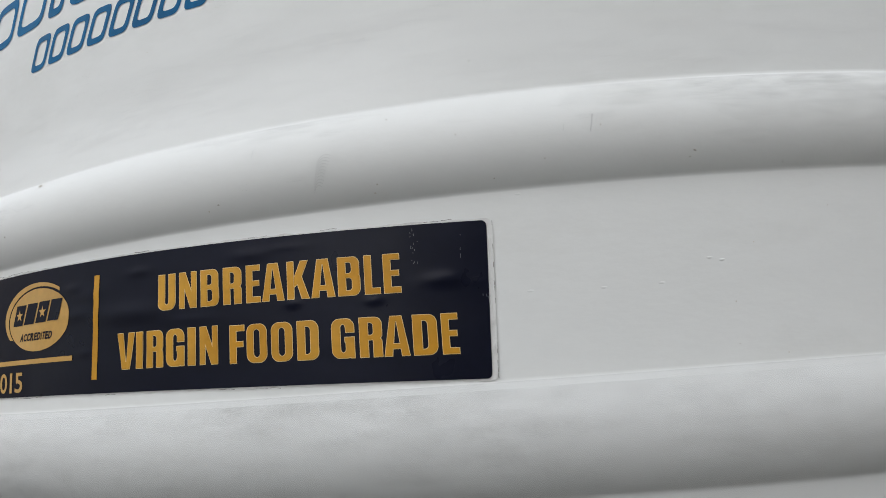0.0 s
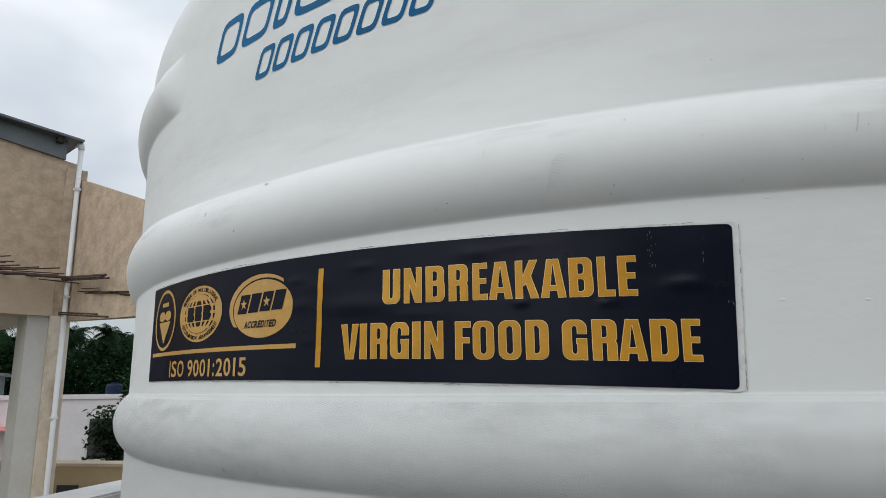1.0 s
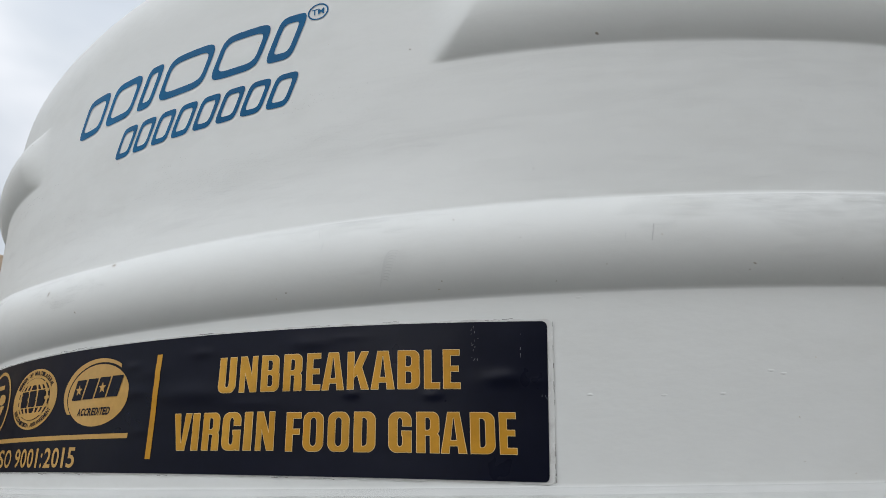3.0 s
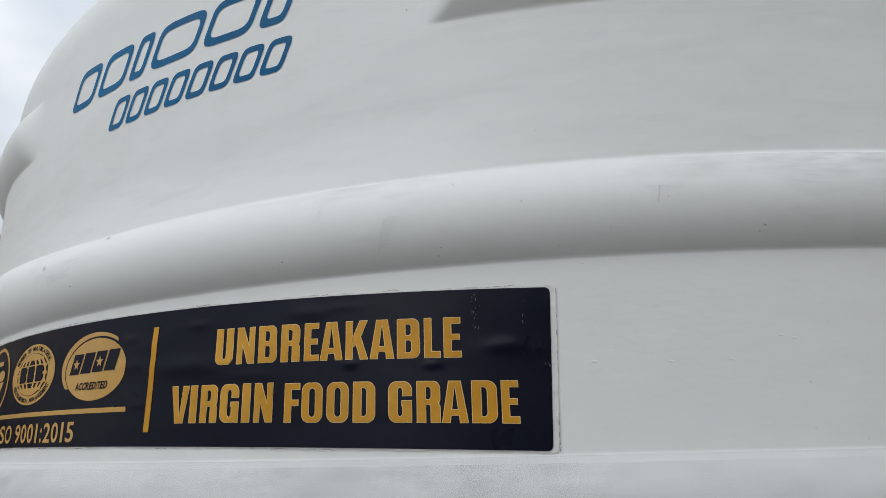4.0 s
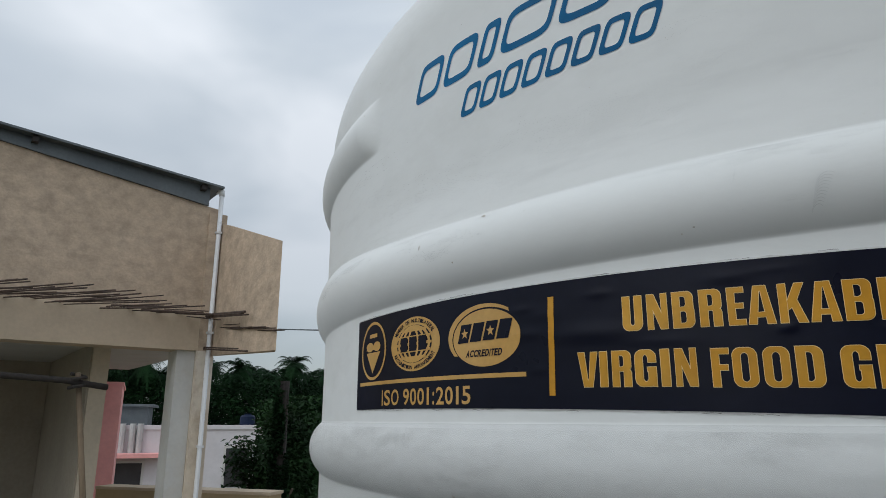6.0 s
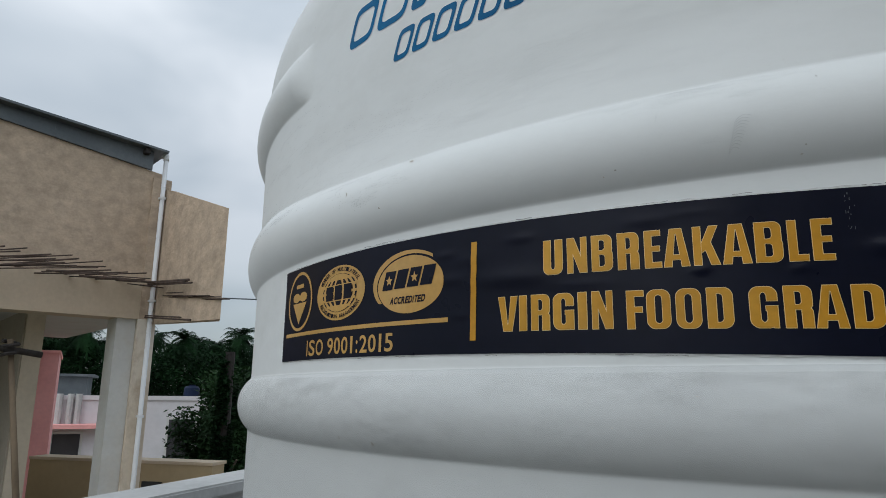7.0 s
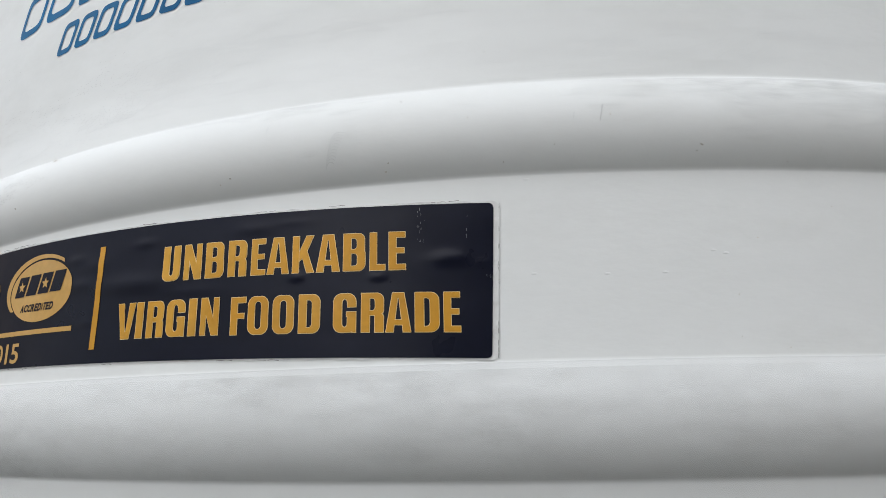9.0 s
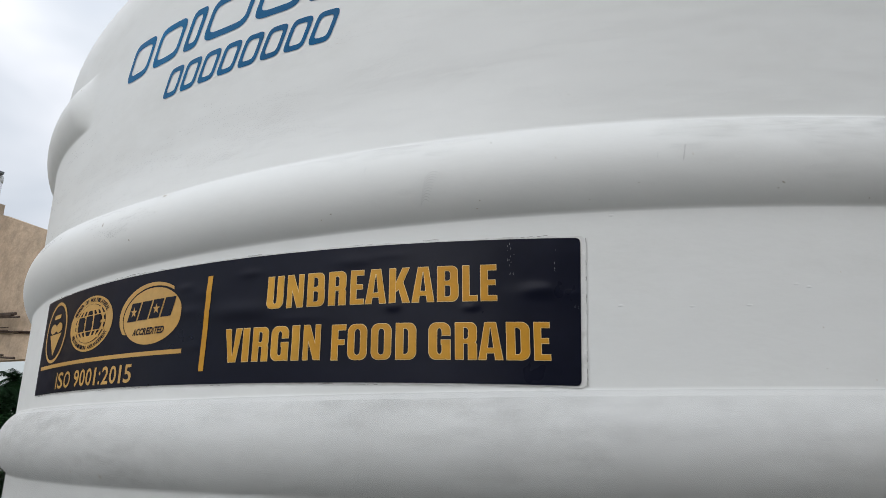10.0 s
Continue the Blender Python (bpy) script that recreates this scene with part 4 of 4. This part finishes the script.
part("wall", prism([(-8.20, 6.56, -7.0), (-9.5, 5.1, -7.0), (-11.1, 6.6, -7.0), (-9.8, 8.1, -7.0)], (0, 0, 8.79)), M_PINK, pink)
part("coping", prism([(-8.18, 6.56, 1.79), (-9.5, 5.07, 1.79), (-11.13, 6.6, 1.79), (-9.8, 8.13, 1.79)], (0, 0, 0.04)), M_PINK, pink)

# ---- white house in the distance ----
HX, HY = -18.2, 17.8


def hs(a, d, z):
    """A place on the house: along its front, out of it, and height."""
    return (HX + 0.749 * a + 0.663 * d, HY + 0.663 * a - 0.749 * d, z + 0.62)


def hs_box(a0, a1, d0, d1, z0, z1):
    return prism([hs(a0, d0, z0), hs(a1, d0, z0), hs(a1, d1, z0), hs(a0, d1, z0)], (0, 0, z1 - z0))


house = thing("white_house", "white flat-roofed house with a pink awning and dark windows", "house", at=(HX, HY, -7))
part("wall", hs_box(-6.0, 4.0, -6.0, 0.0, -7.62, 0.35), M_HOUSE, house)
part("parapet", hs_box(-6.0, 4.0, -0.15, 0.06, 0.35, 0.50), M_HOUSE, house)
part("awning", hs_box(-3.2, 0.15, 0.0, 0.9, -0.55, -0.42), M_PINK, house, "pink awning")
for a0, a1, z0, z1 in ((-2.4, -1.6, -1.9, -0.75), (-1.3, -0.5, -1.6, -0.75), (2.2, 3.0, -1.6, -0.3)):
    win = part("window", hs_box(a0 - 0.08, a1 + 0.08, 0.0, 0.05, z0 - 0.08, z1 + 0.08), M_WHITEPAINT, house)
    part("pane", hs_box(a0, a1, 0.05, 0.07, z0, z1), M_DARK, win)
for i in range(9):
    part("baluster", hs_box(-3.1 + 0.36 * i, -2.95 + 0.36 * i, 0.75, 0.88, -2.6, -1.9), M_HOUSE, house)
part("rail", hs_box(-3.2, 0.15, 0.72, 0.92, -1.9, -1.78), M_HOUSE, house)
part("balcony", hs_box(-3.2, 0.15, 0.0, 0.92, -2.8, -2.6), M_HOUSE, house)
part("shed", hs_box(-3.4, -0.6, -5.0, -2.0, 0.35, 1.15), M_STEELSHEET, house, "dark grey rooftop shed")
part("shed_roof", hs_box(-3.6, -0.4, -5.2, -1.7, 1.15, 1.24), M_STEELSHEET, house)
for a in (-1.22, -0.90, -0.66):
    part("vent", tube([hs(a, 0.1, -0.42), hs(a, 0.1, 0.55)], 0.1, 8), M_COPING, house, "grey vent pipe")

roof_tank = thing("roof_tank", "small dark blue plastic water tank on a flat roof", "water tank", at=hs(2.9, -0.5, 0.35))
part("body", tube([hs(2.9, -0.5, 0.35), hs(2.9, -0.5, 0.38), hs(2.9, -0.5, 0.78), hs(2.9, -0.5, 0.85)], [0.26, 0.28, 0.27, 0.20], 18), M_BLUETANK, roof_tank)
part("lid", tube([hs(2.9, -0.5, 0.85), hs(2.9, -0.5, 0.90)], 0.12, 12), M_BLUETANK, roof_tank)
# ---- utility pole and wire ----
pole = thing("utility_pole", "dark wooden utility pole grown over by leaves", "pole", at=(-6.16, 7.65, -7))
part("post", tube([(-6.16, 7.65, -7), (-6.16, 7.65, 1.86)], [0.10, 0.07], 10), M_ROPE, pole)
tagged(obj("wire", tube([(-3.24, 3.32, 1.97), (-1.9, 3.85, 1.94), (-0.4, 4.45, 1.93), (2.0, 5.4, 1.95)], 0.005, 5), M_STEELSHEET), "thin grey wire strung from the side wall", "wire")


# ---- trees ----
def leaf_cloud(rnd, centre, radii, count, size, droop=0.0):
    verts, faces = [], []
    clumps = []

    def soft(w):
        return max(-1.7 * w, min(1.7 * w, rnd.gauss(0, w)))

    for _ in range(60):
        while True:
            p = Vector((rnd.uniform(-1, 1), rnd.uniform(-1, 1), rnd.uniform(-1, 1)))
            if p.length < 1.0:
                break
        clumps.append(Vector((p.x * radii[0], p.y * radii[1], p.z * radii[2])))
    for i in range(count):
        c = rnd.choice(clumps)
        p = Vector(centre) + c + Vector((soft(0.17) * radii[0], soft(0.17) * radii[1], soft(0.10) * radii[2]))
        e = Euler((rnd.uniform(-0.9, 0.9), rnd.uniform(-0.9, 0.9) + droop, rnd.uniform(0, 6.28))).to_matrix()
        s = size * rnd.uniform(0.6, 1.4)
        o = len(verts)
        for q in ((-1, 0, 0), (0, -0.45, 0.12), (1, 0, 0), (0, 0.45, 0.12)):
            verts.append(p + e @ Vector(q) * s)
        faces.append((o, o + 1, o + 2, o + 3))
    return verts, faces


def tree(at, height, radii, count, size, seed, label):
    rnd = random.Random(seed)
    t = thing("tree", label, "tree", at=at)
    x, y, z = at
    top = z + height
    part("trunk", tube([(x, y, z), (x + 0.1, y, z + height * 0.35), (x, y + 0.1, z + height * 0.7)], [0.2, 0.15, 0.07], 8), M_BARK, t, smooth=True)
    for k in range(6):
        a = k * 1.05 + rnd.random()
        b = Vector((x, y, z + height * (0.42 + 0.05 * k)))
        part("limb", tube([b, b + Vector((math.cos(a) * radii[0] * 0.4, math.sin(a) * radii[1] * 0.4, height * 0.1)), b + Vector((math.cos(a) * radii[0] * 0.8, math.sin(a) * radii[1] * 0.8, height * 0.16))], [0.07, 0.05, 0.02], 6), M_BARK, t)
    vs, fs = leaf_cloud(rnd, (x, y, top - radii[2]), radii, count, size)
    mesh_part("crown", vs, fs, M_LEAF, t, "", smooth=False)


creeper = leaf_cloud(random.Random(31), (-6.18, 7.62, 0.2), (0.13, 0.13, 1.75), 15000, 0.032)
tagged(mesh_part("creeper", *creeper, M_PALM, pole, "dark leaves of a creeper", smooth=False), kind="stuff")
tree((-8.35, 10.45, -7.0), 8.5, (0.85, 0.85, 2.6), 46000, 0.048, 21, "dark green leafy tree beside a white house")
tree((-8.95, 12.3, -7.0), 8.95, (1.0, 1.0, 3.0), 42000, 0.060, 22, "dark green leafy tree against distant palms")


def palm_mesh(seed):
    """Trunk and crown of a coconut palm, as points and faces."""
    rnd = random.Random(seed)
    h = rnd.uniform(11.0, 13.0)
    lean = Vector((rnd.uniform(-0.8, 0.8), rnd.uniform(-0.8, 0.8), 0))
    trunk = tube([(0, 0, 0), lean * 0.3 + Vector((0, 0, h * 0.5)), lean + Vector((0, 0, h))], [0.22, 0.15, 0.12], 7)
    verts, faces = [], []
    for k in range(26):
        a = k * 2.4 + rnd.random() * 0.4
        rise = rnd.uniform(-0.3, 1.35)
        ln = rnd.uniform(1.9, 2.9)
        out = Vector((math.cos(a), math.sin(a), 0))
        side = Vector((-math.sin(a), math.cos(a), 0))
        prev = None
        for i in range(11):
            u = i / 10
            p = lean + Vector((0, 0, h)) + out * ln * u * (1 - 0.15 * u) + Vector((0, 0, ln * (rise * u - 1.0 * u * u)))
            if prev is not None:
                for sgn in (-1, 1):
                    for sub in (0.0, 0.5):
                        b = prev.lerp(p, sub)
                        w = 0.75 * math.sin(math.pi * min(u + 0.08, 1.0)) + 0.12
                        o = len(verts)
                        verts += [b, b + (p - prev) * 0.42, b + (p - prev) * 0.9 + side * sgn * w + Vector((0, 0, -0.45 * w))]
                        faces.append((o, o + 1, o + 2))
            prev = p
    return trunk, verts, faces


def palms():
    rnd = random.Random(40)
    for kind in range(3):
        trunk, verts, faces = palm_mesh(50 + kind)
        first = None
        for i in range(30):
            dist = rnd.uniform(80, 110)
            az = radians(-64 + 44 * (i + rnd.random()) / 30)
            at = (dist * math.sin(az), dist * math.cos(az), -7.0 + rnd.uniform(0.8, 2.6))
            if first is None:
                first = tagged(new("palm_tree"), "tall coconut palm in a distant grove", "tree", "palm grove")
                obj("trunk", trunk, M_PALM, first, smooth=True)
                mesh_part("crown", verts, faces, M_PALM, first, "", smooth=False)
                first.matrix_basis = pose(*at, 0, 0, rnd.uniform(0, 360))
            else:
                copy_thing(first, pose(*at, 0, 0, rnd.uniform(0, 360)))


palms()


def grove():
    """The dense growth under and behind the palms."""
    rnd = random.Random(77)
    verts, faces = [], []
    for i in range(330000):
        dist = rnd.uniform(78, 108)
        az = radians(rnd.uniform(-72, -16))
        top = 6.0 + 1.8 * noise.noise((dist * 0.10, az * 22, 2.0)) + 0.9 * noise.noise((dist * 0.3, az * 70, 5.0)) + (dist - 88) * 0.055
        p = Vector((dist * math.sin(az), dist * math.cos(az), rnd.uniform(-7, top)))
        e = Euler((rnd.uniform(-0.9, 0.9), rnd.uniform(-0.9, 0.9), rnd.uniform(0, 6.28))).to_matrix()
        s = rnd.uniform(0.14, 0.28)
        o = len(verts)
        for q in ((-1, 0, 0), (0, -0.5, 0.15), (1, 0, 0), (0, 0.5, 0.15)):
            verts.append(p + e @ Vector(q) * s)
        faces.append((o, o + 1, o + 2, o + 3))
    tagged(mesh_part("far_woods", verts, faces, M_PALM, None, "", smooth=False), "dense dark green growth of a distant grove", "trees", kind="stuff")


grove()
